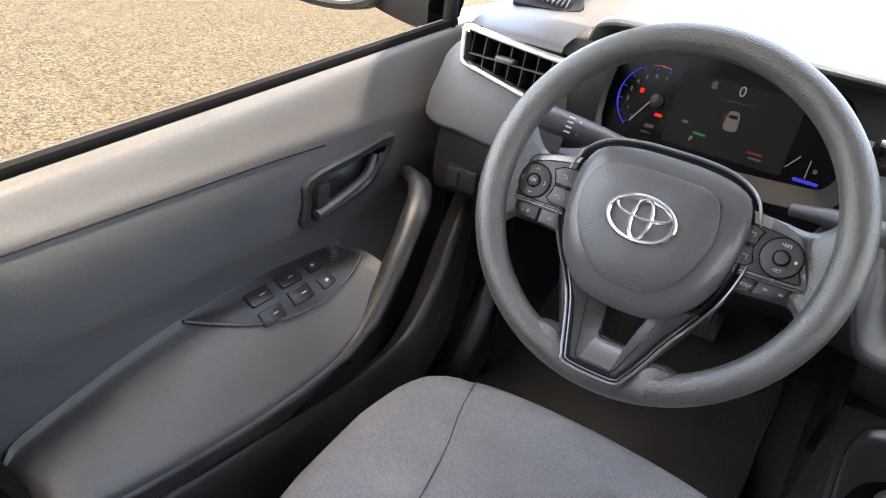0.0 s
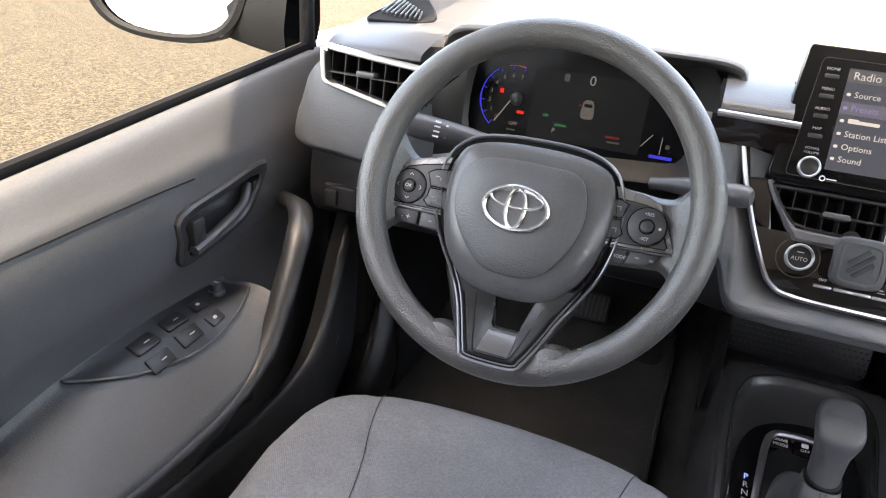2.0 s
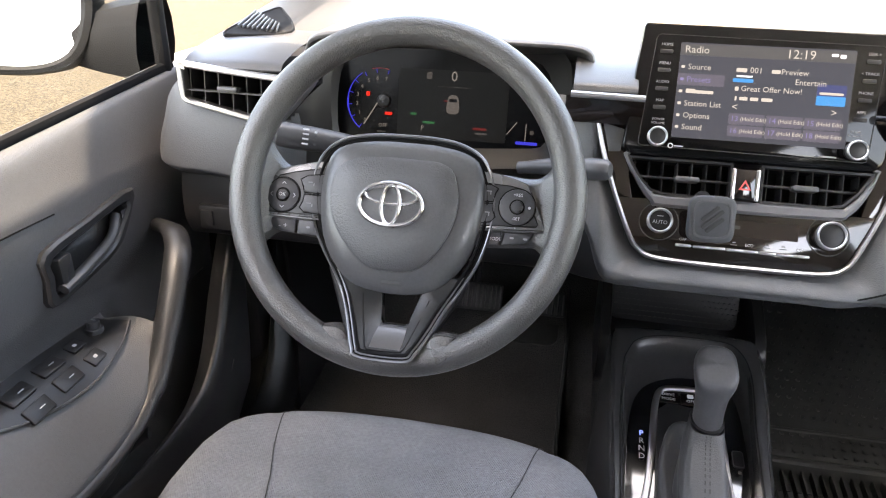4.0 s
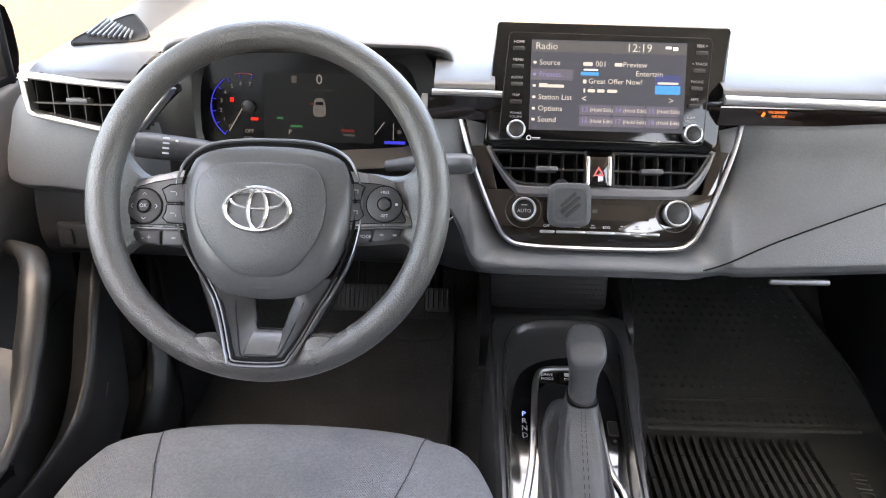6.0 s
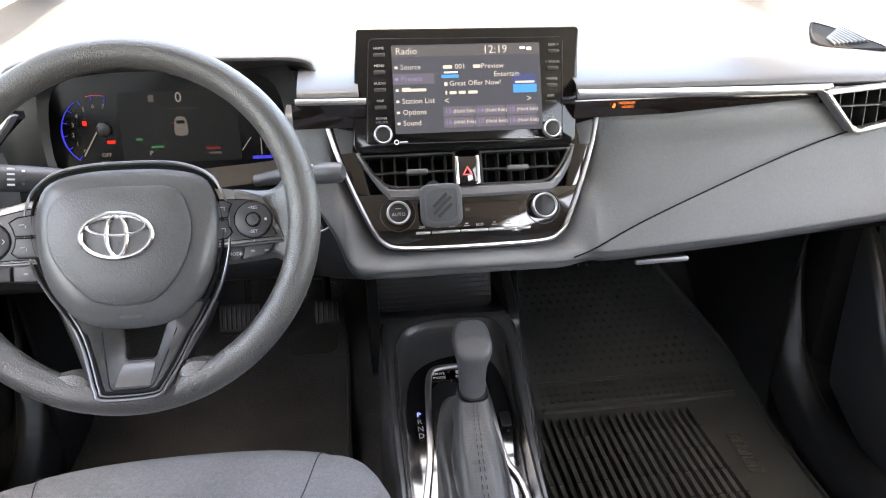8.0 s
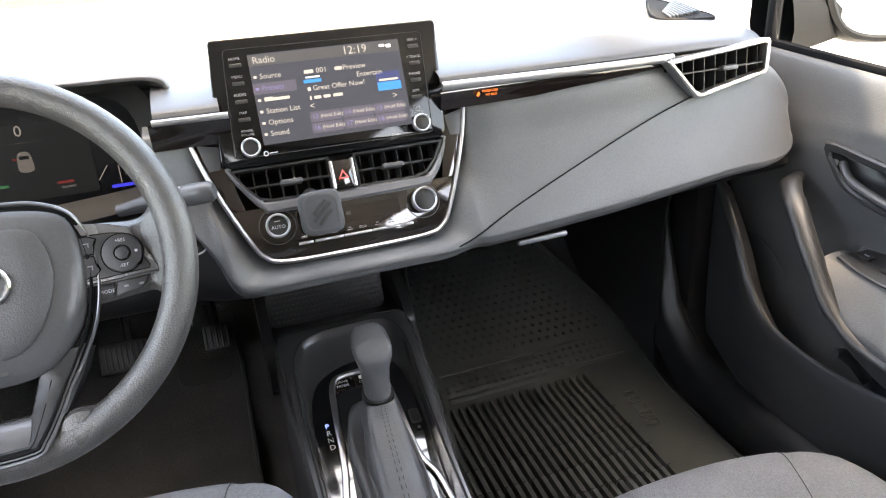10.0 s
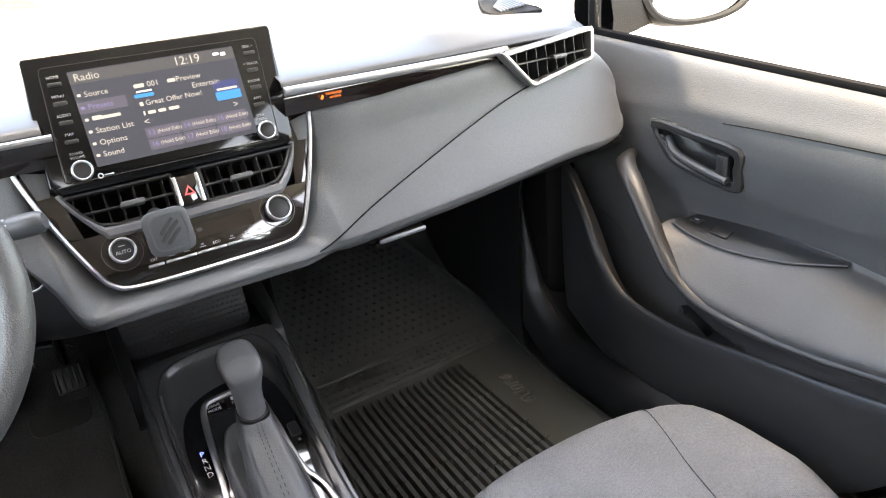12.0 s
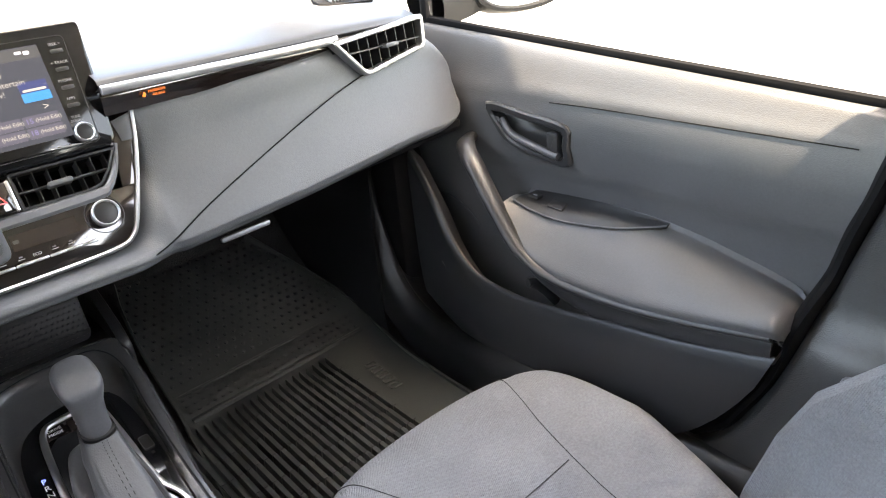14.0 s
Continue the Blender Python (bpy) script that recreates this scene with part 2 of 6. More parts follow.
def offset2(poly, d):
    """The closed outline drawn in by d."""
    p = [Vector((q[0], q[1])) for q in poly]
    m, area = len(p), 0.0
    for i in range(m):
        a, b = p[i], p[(i + 1) % m]
        area += a.x * b.y - b.x * a.y
    sgn = 1 if area > 0 else -1
    out = []
    for i in range(m):
        a, b, c = p[i - 1], p[i], p[(i + 1) % m]
        e1, e2 = (b - a), (c - b)
        n1 = Vector((-e1.y, e1.x)).normalized() if e1.length > 1e-9 else Vector((0, 0))
        n2 = Vector((-e2.y, e2.x)).normalized() if e2.length > 1e-9 else n1
        nn = n1 + n2
        nn = nn.normalized() / max(nn.length / 2, 0.5) if nn.length > 1e-6 else n1
        out.append(b + nn * d * sgn)
    return [(q.x, q.y) for q in out]


def prism(outline, z0, z1, m, bevel=0.0, bm=None):
    """Plate with that outline between two heights over the plane m, its upper edge rounded."""
    bm = bm or bmesh.new()
    rings = [(outline, z0), (outline, z1 - bevel)]
    if bevel:
        rings += [(offset2(outline, bevel * 0.3), z1 - bevel * 0.3), (offset2(outline, bevel), z1)]
    vs = [[bm.verts.new(m @ Vector((x, y, z))) for x, y in o] for o, z in rings]
    k = len(outline)
    for r, s in zip(vs, vs[1:]):
        for i in range(k):
            bm.faces.new((r[i], r[(i + 1) % k], s[(i + 1) % k], s[i]))
    bm.faces.new(vs[-1])
    bm.faces.new(vs[0][::-1])
    return bm


def ring(outer, inner, z0, z1, m, bevel=0.0, bm=None):
    """Frame between two outlines with as many points."""
    bm = bm or bmesh.new()
    b = bevel
    loops = [(outer, z0), (outer, z1 - b), (offset2(outer, b), z1), (offset2(inner, -b), z1), (inner, z1 - b), (inner, z0)]
    rows = [[m @ Vector((x, y, z)) for x, y in o] for o, z in loops]
    grid(rows + [rows[0]], True, bm)
    bmesh.ops.remove_doubles(bm, verts=list(bm.verts), dist=1e-6)
    return bm


def rrect(w, h, r, cx=0.0, cy=0.0, n=4):
    """Rounded rectangle outline."""
    r = min(r, w / 2 - 1e-5, h / 2 - 1e-5)
    out = []
    for k, (sx, sy) in enumerate(((1, 1), (-1, 1), (-1, -1), (1, -1))):
        for i in range(n + 1):
            a = math.pi / 2 * (k + i / n)
            out.append((cx + sx * (w / 2 - r) + r * math.cos(a), cy + sy * (h / 2 - r) + r * math.sin(a)))
    return out


def circle2(r, cx=0.0, cy=0.0, n=28, ry=None):
    ry = ry or r
    return [(cx + r * math.cos(2 * math.pi * i / n), cy + ry * math.sin(2 * math.pi * i / n)) for i in range(n)]


def smooth2(pts, n=5, closed=True):
    return [(p.x, p.y) for p in spline([(x, y, 0) for x, y in pts], n, closed)]


def box(x0, x1, y0, y1, z0, z1, bevel=0.004, m=None):
    return prism(rrect(x1 - x0, y1 - y0, bevel * 2, (x0 + x1) / 2, (y0 + y1) / 2, 2), z0, z1, m or Matrix(), bevel)


def letters(name, body, size, m, x, y, z, material, parent, align="CENTER", label=""):
    """Words in the built-in font, lying at (x, y, z) of the plane m."""
    c = bpy.data.curves.new(name, "FONT")
    c.body, c.size, c.align_x, c.align_y, c.resolution_u = body, size, align, "CENTER", 2
    tmp = bpy.data.objects.new(name, c)
    scene.collection.objects.link(tmp)
    me = bpy.data.meshes.new_from_object(tmp.evaluated_get(bpy.context.evaluated_depsgraph_get()))
    bpy.data.objects.remove(tmp)
    me.transform(m @ Matrix.Translation((x, y, z)))
    me.materials.clear()
    me.materials.append(material)
    ob = new(name, me)
    ob.parent = parent
    ob["label"] = label or 'printed word "%s"' % body
    return ob


def plate(name, x, y, w, h, z, m, material, parent, r=0.001, t=0.0006, label=""):
    return part(name, prism(rrect(w, h, r, x, y, 2), z - t, z, m), material, parent, label)


def cut_out(bm, m, outline, deep=0.06):
    """Removes the faces of a skin that lie within an outline of the plane m."""
    inv = m.inverted()

    def within(p):
        k = False
        for i in range(len(outline)):
            (xa, ya), (xb, yb) = outline[i - 1], outline[i]
            if (ya > p.y) != (yb > p.y) and p.x < (xb - xa) * (p.y - ya) / (yb - ya) + xa:
                k = not k
        return k
    gone = []
    for f in bm.faces:
        c = inv @ f.calc_center_median()
        if abs(c.z) < deep and within(c):
            gone.append(f)
    bmesh.ops.delete(bm, geom=gone, context="FACES")
    return bm


# ---- ground ----
def ground_sheet():
    bm = bmesh.new()
    bmesh.ops.create_grid(bm, x_segments=2, y_segments=2, size=400)
    tagged(part("ground", bm, ASPHALT), "tan sunlit asphalt parking lot with coarse aggregate", "ground", kind="structure")
    bm = prism([(1.25, -60), (60, -60), (60, 60), (1.25, 60)], -0.05, 0.004, Matrix())
    tagged(part("pavement", bm, CONCRETE), "pale sunlit concrete paving beside the car", "pavement", kind="structure")


ground_sheet()


def belt(y):
    return 0.9197 + 0.0765 * y


def dash_z(y):
    return 0.979 + 0.125 * (y - 0.17)


def door_rear(z):
    """The y of the front doors' rear edge at that height."""
    return float(np.interp(z, (0.335, 0.35, 0.38, 0.43, 0.52, 0.60, 0.63, 0.68, 0.76, 0.82, 0.90), (-0.17, -0.229, -0.296, -0.354, -0.401, -0.424, -0.430, -0.446, -0.464, -0.482, -0.500)))


def low_rear(z):
    """The y of the lower trim's rounded rear edge at that height."""
    return float(np.interp(z, (0.34, 0.37, 0.40, 0.43, 0.468, 0.503, 0.541, 0.60), (-0.20, -0.255, -0.298, -0.333, -0.364, -0.388, -0.409, -0.430)))


def trim_rear(bm, edge=door_rear):
    """Ends a door skin at the door's rear edge."""
    for q in bm.verts:
        q.co.y = max(q.co.y, edge(q.co.z))
    bmesh.ops.remove_doubles(bm, verts=list(bm.verts), dist=2e-4)


# ---- car shell ----
def car_shell():
    floor = thing("floor", "dark carpeted car floor with toe boards", "floor", kind="structure")
    rows = [[(x, y, z) for y, z in ((-1.3, 0.31), (-0.6, 0.31), (0.35, 0.31), (0.48, 0.325), (0.66, 0.44), (0.80, 0.62), (0.84, 0.80))] for x in (-0.72, -0.4, 0.0, 0.4, 0.70)]
    part("carpet", shell(loft(rows, 3, 3), 0.015), CARPET, floor)
    part("tunnel", prism(smooth2([(-0.11, 0.30), (-0.10, 0.40), (0, 0.43), (0.09, 0.40), (0.10, 0.30)], 3, False), -0.75, 1.3, frame3((0, 0, 0), (1, 0, 0), (0, 0, 1)), 0.01), CARPET, floor)
    for s, nm in ((1, "wall_right"), (-1, "wall_left")):
        w = thing(nm, "white car body side with dark sill and pillar trims", "car body", kind="structure")
        fx = (lambda x: x) if s > 0 else (lambda x: -0.03 - x)
        # ridge that runs down the kick panel and back along the sill
        way = ((0.40, 0.66, 0.640), (0.373, 0.587, 0.632), (0.345, 0.525, 0.628), (0.305, 0.455, 0.624), (0.24, 0.405, 0.622), (0.16, 0.392, 0.621), (0.05, 0.390, 0.622), (-0.10, 0.392, 0.624), (-0.25, 0.392, 0.630), (-0.60, 0.392, 0.64))
        rows = []
        for y, z, x in way:
            f = min(1.0, max(0.0, (y - 0.18) / 0.16))
            oy, oz = 0.055 * f, -0.055 * (1 - f)
            rows.append([(fx(x + 0.08), y + 1.2 * oy, z + 0.7 * oz + 0.01), (fx(x + 0.024), y + 0.5 * oy, z + 0.10 * oz + 0.002), (fx(x + 0.012), y, z + 0.002), (fx(x), y + 0.12 * oy, z - 0.003 * (1 - f)), (fx(x - 0.012), y + 0.45 * oy, z + 0.35 * oz), (fx(x - 0.016), y + oy, z + oz), (fx(x - 0.018), y + 1.7 * oy, z + 1.7 * oz)])
        part("sill_trim", shell(loft(rows, 5, 4), -0.006), PLASTIC_DARK, w, "scuffed dark plastic sill and kick ridge")
        # Black filler added to hide the pale bodywork seen through the gap here.
        part("kick_filler", box(min(fx(0.655), fx(0.74)), max(fx(0.655), fx(0.74)), 0.315, 0.44, 0.28, 0.845, 0.006), UNDERSIDE, w, "dark filler added to close the gap behind the kick panel")
        # kick panel ahead of the door
        rows = [[(fx(x), y, z) for x, z in ((0.655, 0.80), (0.615, 0.70), (0.605, 0.60), (0.602, 0.48), (0.602, 0.40), (0.61, 0.31))] for y in (0.33, 0.40, 0.50, 0.60, 0.80)]
        part("kick_panel", shell(loft(rows, 3, 4), 0.006), PLASTIC_DARK, w)
        # centre pillar trim: slim above, flaring towards the seat below
        rows = []
        for z, x0 in ((0.33, 0.640), (0.38, 0.645), (0.43, 0.650), (0.50, 0.657), (0.555, 0.663), (0.595, 0.672), (0.625, 0.692), (0.66, 0.703), (0.72, 0.708), (0.80, 0.712), (0.93, 0.716)):
            yr = door_rear(z) - 0.016
            if z < 0.36:
                yr = -0.20
            rows.append([(fx(x0 + 0.040), yr + 0.004, z), (fx(x0 + 0.012), yr, z), (fx(x0 + 0.003), yr - 0.006, z), (fx(x0), yr - 0.020, z), (fx(x0 - 0.004), yr - 0.07, z), (fx(x0 - 0.006), -0.66, z), (fx(x0 + 0.01), -0.72, z), (fx(0.74), -0.75, z)])
        rows.append([(fx(x), y, 1.36) for x, y in ((0.69, -0.57), (0.68, -0.575), (0.67, -0.58), (0.655, -0.59), (0.645, -0.61), (0.64, -0.66), (0.645, -0.70), (0.67, -0.72))])
        part("pillar_trim", shell(loft(rows, 4, 4), 0.006), PILLAR, w, "dark grained plastic pillar trim")
        part("belt_guide", prism(rrect(0.030, 0.046, 0.010), 0, 0.010, frame3((fx(0.668), -0.508, 0.560), (0, 1, 0.1), (0, -0.1, 1)) if s < 0 else frame3((fx(0.668), -0.508, 0.560), (0, -1, -0.1), (0, -0.1, 1)), 0.003), LATCH, w, "pale seat belt guide")
        # Unseen rear sides, raised above the belt to cut light from behind.
        part("rear_side", box(min(fx(0.70), fx(0.86)), max(fx(0.70), fx(0.86)), -1.75, -0.72, 0.25, 1.16, 0.01), REAR, w)
        # Hidden solid block added so no sun gets in behind the door trim.
        part("door_sun_block", box(min(fx(0.750), fx(0.80)), max(fx(0.750), fx(0.80)), -0.70, 0.36, 0.27, 0.868, 0.004), PLASTIC_DARK, w)
        # Unseen rail and pillars, set wide so their shadows fall on doors and dash.
        part("roof_rail", tube([(fx(0.676), 0.09, 1.354), (fx(0.679), -0.20, 1.385), (fx(0.67), -0.8, 1.39), (fx(0.60), -1.4, 1.36), (fx(0.55), -1.7, 1.28)], 0.035, 0.03, 10), LINER, w)
        part("windscreen_pillar", tube(spline([(fx(0.664), -0.20, 1.385), (fx(0.684), -0.11, 1.378), (fx(0.702), -0.02, 1.368), (fx(0.706), 0.09, 1.352)], 4), 0.040, 0.035, 10), LINER, w)
        part("windscreen_pillar", tube(spline([(fx(0.660), 0.075, 1.356), (fx(0.660), 0.40, 1.245), (fx(0.672), 0.72, 1.11), (fx(0.690), 0.96, 0.99)], 4), 0.088, 0.035, 12), LINER, w)
        part("rear_pillar", tube([(fx(0.50), -1.7, 1.30), (fx(0.60), -2.1, 0.95)], 0.10, 0.05, 10), LINER, w)
        part("fender", box(min(fx(0.74), fx(0.87)), max(fx(0.74), fx(0.87)), 0.36, 1.9, 0.25, 0.93, 0.03), PAINT, w, "white painted front wing")
        part("outer_door_skin", box(min(fx(0.80), fx(0.87)), max(fx(0.80), fx(0.87)), -0.72, 0.36, 0.25, 0.845, 0.03), PAINT, w, "white painted outer door skin")
    roof = thing("ceiling", "pale grey car headliner under a white roof", "ceiling", kind="structure")
    # Unseen roof; front edge placed to keep sun off the wheel and screen.
    rows = [[(x, y, z + 0.03 * (1 - (x / 0.6) ** 2)) for x in (-0.705, -0.3, 0.0, 0.3, 0.675)] for y, z in ((0.085, 1.352), (-0.20, 1.385), (-0.8, 1.39), (-1.4, 1.36), (-1.75, 1.27))]
    bm = shell(loft(rows, 3, 3), -0.03)
    part("headliner", bm, LINER, roof)
    # Unseen wall added up to the roof; shuts out light from the rear window.
    back = thing("wall_rear", "unseen dark wall added behind the seats to block light", "wall", kind="structure")
    part("rear_light_block", box(-0.72, 0.70, -1.62, -1.55, 0.25, 1.35, 0.01), REAR, back)
    fire = thing("wall_front", "black bulkhead ahead of the footwells", "wall", kind="structure")
    part("bulkhead", box(-0.72, 0.70, 0.86, 0.90, 0.25, 1.0, 0.005), PLASTIC_DARK, fire)
    # bonnet and windscreen
    bonnet = thing("car_bonnet", "white painted car bonnet beyond the windscreen", "car bonnet")
    rows = [[(x, y, z - 0.05 * (x / 0.75) ** 2) for x in (-0.76, -0.4, 0, 0.4, 0.73)] for y, z in ((1.02, 1.00), (1.3, 0.985), (1.6, 0.94), (1.9, 0.85))]
    part("bonnet_panel", shell(loft(rows, 3, 3), 0.02), PAINT, bonnet)
    part("cowl_grille", box(-0.72, 0.70, 0.92, 1.02, 0.97, 1.0, 0.004), PLASTIC_DARK, bonnet, "black cowl below the windscreen")
    ws = thing("window_1", "clear raked windscreen with a dark lower band", "windscreen", kind="structure")
    rows = [[(x * w, y - 0.06 * (x * w) ** 2, z) for x in (-1.05, -0.5, 0, 0.5, 1)] for y, z, w in ((1.0, 1.02, 0.69), (0.53, 1.20, 0.675), (0.075, 1.367, 0.65))]
    p = part("pane", shell(loft(rows, 4, 4), 0.004), SHIELD, ws)
    p.visible_shadow = False
    rows = [[(x, 0.985 - 0.06 * x * x, 1.025) for x in (-0.72, -0.3, 0.3, 0.69)], [(x, 0.93 - 0.06 * x * x, 1.046) for x in (-0.72, -0.3, 0.3, 0.69)]]
    part("lower_band", shell(loft(rows, 2, 6), 0.002), SEAM, ws)


car_shell()


# ---- doors ----
def car_door(s):
    side = "driver" if s < 0 else "passenger"
    d = thing("door_trim", "closed dark grey %s door trim with padded armrest, dusty vinyl shoulder" % side, "car door", "front doors")
    fx = (lambda x: x) if s > 0 else (lambda x: -0.03 - x)

    def v(x, y, z):
        return Vector((fx(x), y, z))

    # upper trim: rounded shoulder, crease, hollow above the armrest, and down behind it
    rows = []
    for y in (-0.52, -0.47, -0.40, -0.30, -0.20, -0.10, 0.0, 0.08, 0.16, 0.24, 0.33):
        f = max(0.0, (y + 0.1) / 0.43)
        zb = belt(y)
        zc = 0.846 - 0.008 * f
        h = zb - zc
        rows.append([v(x, y, z) for x, z in ((0.741, zb - 0.006), (0.7385, zb + 0.0005), (0.732, zb - 0.0045), (0.7265, zb - 0.22 * h), (0.7190 - 0.004 * f, zc + 0.36 * h), (0.7140 - 0.008 * f, zc + 0.10 * h),
                                            (0.7120 - 0.009 * f, zc - 0.006), (0.7075 - 0.008 * f, 0.812), (0.7060 - 0.006 * f, 0.782), (0.7110, 0.742), (0.7240, 0.702), (0.7300, 0.62), (0.721, 0.52), (0.705, 0.43), (0.69, 0.36))])
    bm = loft(rows, 6, 5)
    trim_rear(bm)
    hole = [(0.096, 0.818), (-0.050, 0.803), (-0.053, 0.754), (0.055, 0.770)]

    def inside(y, z):
        k = False
        for i in range(4):
            (ya, za), (yb, zb2) = hole[i - 1], hole[i]
            if (za > z) != (zb2 > z) and y < (yb - ya) * (z - za) / (zb2 - za) + ya:
                k = not k
        return k
    gone = [f for f in bm.faces if inside(f.calc_center_median().y, f.calc_center_median().z)]
    bmesh.ops.delete(bm, geom=gone, context="FACES")
    part("upper_trim", bm, VINYL, d, "grey grained vinyl shoulder and panel")
    crease = [v(0.7122 - 0.009 * max(0, (y + 0.1) / 0.43), y, 0.8425 - 0.008 * max(0.0, (y + 0.1) / 0.43)) for y in (-0.455, -0.35, -0.25, -0.15, -0.08, -0.02)]
    part("crease", tube(spline(crease, 4), 0.0009, n=6), SEAM, d)
    # belt seal
    part("belt_seal", tube([v(0.743, y, belt(y) + 0.003) for y in (-0.52, -0.3, -0.1, 0.1, 0.295)], 0.006, 0.009, 8), SEAM, d, "black rubber window seal")
    part("outer_seal", tube([v(0.752, y, belt(y) + 0.001) for y in (-0.52, -0.3, -0.1, 0.1, 0.295)], 0.004, 0.008, 8), PLASTIC_GREY, d)
    part("division_bar", box(min(fx(0.735), fx(0.755)), max(fx(0.735), fx(0.755)), 0.272, 0.292, belt(0.28) - 0.01, 1.24, 0.004), SEAM, d, "black upright bar of the door window")
    # black seal round the rear and lower edge of the door
    edge = [v(0.735 if z > 0.85 else 0.724 if z > 0.64 else 0.690, door_rear(z) - 0.005, z) for z in (0.90, 0.85, 0.80, 0.74, 0.68, 0.63, 0.58, 0.52, 0.47, 0.43, 0.40, 0.375, 0.36)]
    part("door_seal", tube(spline(edge, 4), 0.011, 0.026, 10, up=(s, 0, 0)), SEAM, d, "black rubber seal along the door edge")
    # release handle
    m = frame3(v(0.7100, 0.02, 0.787), (0, -s * 1.0, 0.0), (-s * 0.28 * 0, 0, 1))
    q = lambda y, z: ((y - 0.02) * -s, z - 0.787)
    outer = [q(*c) for c in ((0.107, 0.829), (0.02, 0.822), (-0.058, 0.811), (-0.063, 0.780), (-0.062, 0.747), (-0.01, 0.749), (0.055, 0.762), (0.085, 0.785))]
    inner = [q(*c) for c in ((0.091, 0.815), (0.02, 0.809), (-0.046, 0.800), (-0.049, 0.779), (-0.049, 0.757), (-0.01, 0.760), (0.050, 0.772), (0.073, 0.790))]
    part("handle_bezel", ring(smooth2(outer, 3), smooth2(inner, 3), -0.014, 0.0110, m, 0.003), PLASTIC, d, "dark plastic handle surround")
    part("handle_cup", loft([[m @ Vector((x, y, 0.004)) for x, y in offset2(inner, -0.002)], [m @ Vector((x, y, -0.016)) for x, y in offset2(inner, 0.004)], [m @ Vector((x * 0.4, y * 0.4, -0.028)) for x, y in inner], [m @ Vector((x * 0.02, y * 0.02, -0.030)) for x, y in inner]], 3, 3, True), PLASTIC, d, "smooth dark recess behind the lever")
    part("release_lever", tube(spline([m @ Vector((*q(y, z), h)) for y, z, h in ((0.082, 0.800, -0.004), (0.055, 0.782, 0.006), (0.0, 0.770, 0.011), (-0.045, 0.762, 0.012))], 4), 0.006, 0.0065, 10, up=(1, 0, 0)), PLASTIC_GREY, d, "dark grey pull lever")
    bm = prism(rrect(0.022, 0.040, 0.004, *q(-0.034, 0.779)), -0.01, 0.014, m, 0.004)
    part("lock_tab", bm, PLASTIC, d)
    # armrest: y, height at the door, height at its inner edge
    prof = ((-0.412, 0.630, 0.630), (-0.385, 0.640, 0.6255), (-0.32, 0.656, 0.613), (-0.22, 0.676, 0.600), (-0.13, 0.680, 0.598), (-0.06, 0.677, 0.608), (-0.01, 0.674, 0.634), (0.035, 0.670, 0.668))
    rows = []
    for y, zo, zi in prof:
        r = [v(0.7315, y, zo + 0.010), v(0.7220, y, zo + 0.001)]
        for k in (0.16, 0.40, 0.65, 0.88):
            r.append(v(0.713 - 0.077 * k, y, zo + (zi + 0.004 - zo) * k + 0.040 * k * (1 - k)))
        rows.append(r + [v(0.6335, y, zi + 0.001), v(0.634, y, zi - 0.008)])
    pad_rows = rows
    end = [p.lerp(v(0.68, -0.412, 0.620), 0.10) + Vector((0, -0.009, -0.004)) for p in rows[0]]
    last = [p.lerp(v(0.68, -0.412, 0.610), 0.28) + Vector((0, -0.012, -0.014)) for p in rows[0]]
    part("armrest_pad", shell(loft([last, end] + rows, 5, 4), 0.006), ARM_PAD, d, "smooth grey padded armrest")
    # lip below the pad that sweeps up into the grab handle
    pts = spline([v(x, y, z) for x, y, z in ((0.637, -0.418, 0.6190), (0.633, -0.372, 0.611), (0.632, -0.295, 0.598), (0.631, -0.207, 0.589), (0.630, -0.106, 0.589), (0.629, -0.045, 0.606), (0.628, -0.005, 0.640), (0.629, 0.035, 0.694), (0.633, 0.068, 0.736), (0.642, 0.094, 0.757), (0.664, 0.122, 0.766), (0.705, 0.150, 0.760))], 5)
    part("grab_handle", tube(pts, [0.0055, 0.0055, 0.006, 0.007, 0.008, 0.0095, 0.0105, 0.011, 0.011, 0.010], [0.0085, 0.0085, 0.009, 0.010, 0.012, 0.0155, 0.017, 0.0175, 0.016, 0.014], 16, up=(s, 0, 0.2)), PLASTIC, d, "satin dark plastic grab handle")
    bands = ((-0.420, 0.617, 0.592), (-0.372, 0.609, 0.583), (-0.295, 0.595, 0.568), (-0.207, 0.585, 0.556), (-0.15, 0.584, 0.549), (-0.106, 0.585, 0.545), (-0.045, 0.600, 0.57), (-0.015, 0.625, 0.60))
    rows = [[v(0.634, y, zt), v(0.640, y, zt - 0.006), v(0.6385, y, zt * 0.55 + zb * 0.45), v(0.6385 if y < -0.14 else 0.648, y, zb + 0.004), v(0.640 if y < -0.14 else 0.70, y, zb - 0.004)] for y, zt, zb in bands]
    part("armrest_side", shell(loft(rows, 4, 3), 0.004), PLASTIC, d, "dark plastic band under the armrest")
    part("trim_line", tube(spline([v(0.6383, y, z) for y, z in ((-0.09, 0.574), (-0.15, 0.574), (-0.207, 0.577), (-0.296, 0.588), (-0.38, 0.604), (-0.432, 0.616))], 4), 0.0009, n=6), SEAM, d)
    # switch panel, lying on the pad
    def top(y, k):
        """Place on the pad, k from the door (0) to the edge (1)."""
        for j, ((y0, *_), (y1, *_)) in enumerate(zip(prof, prof[1:])):
            if y0 <= y <= y1 + 1e-9:
                f = (y - y0) / (y1 - y0)
                line = spline([p.lerp(q, f) for p, q in zip(pad_rows[j], pad_rows[j + 1])], 8)
                c = k * 56
                i = min(int(c), 55)
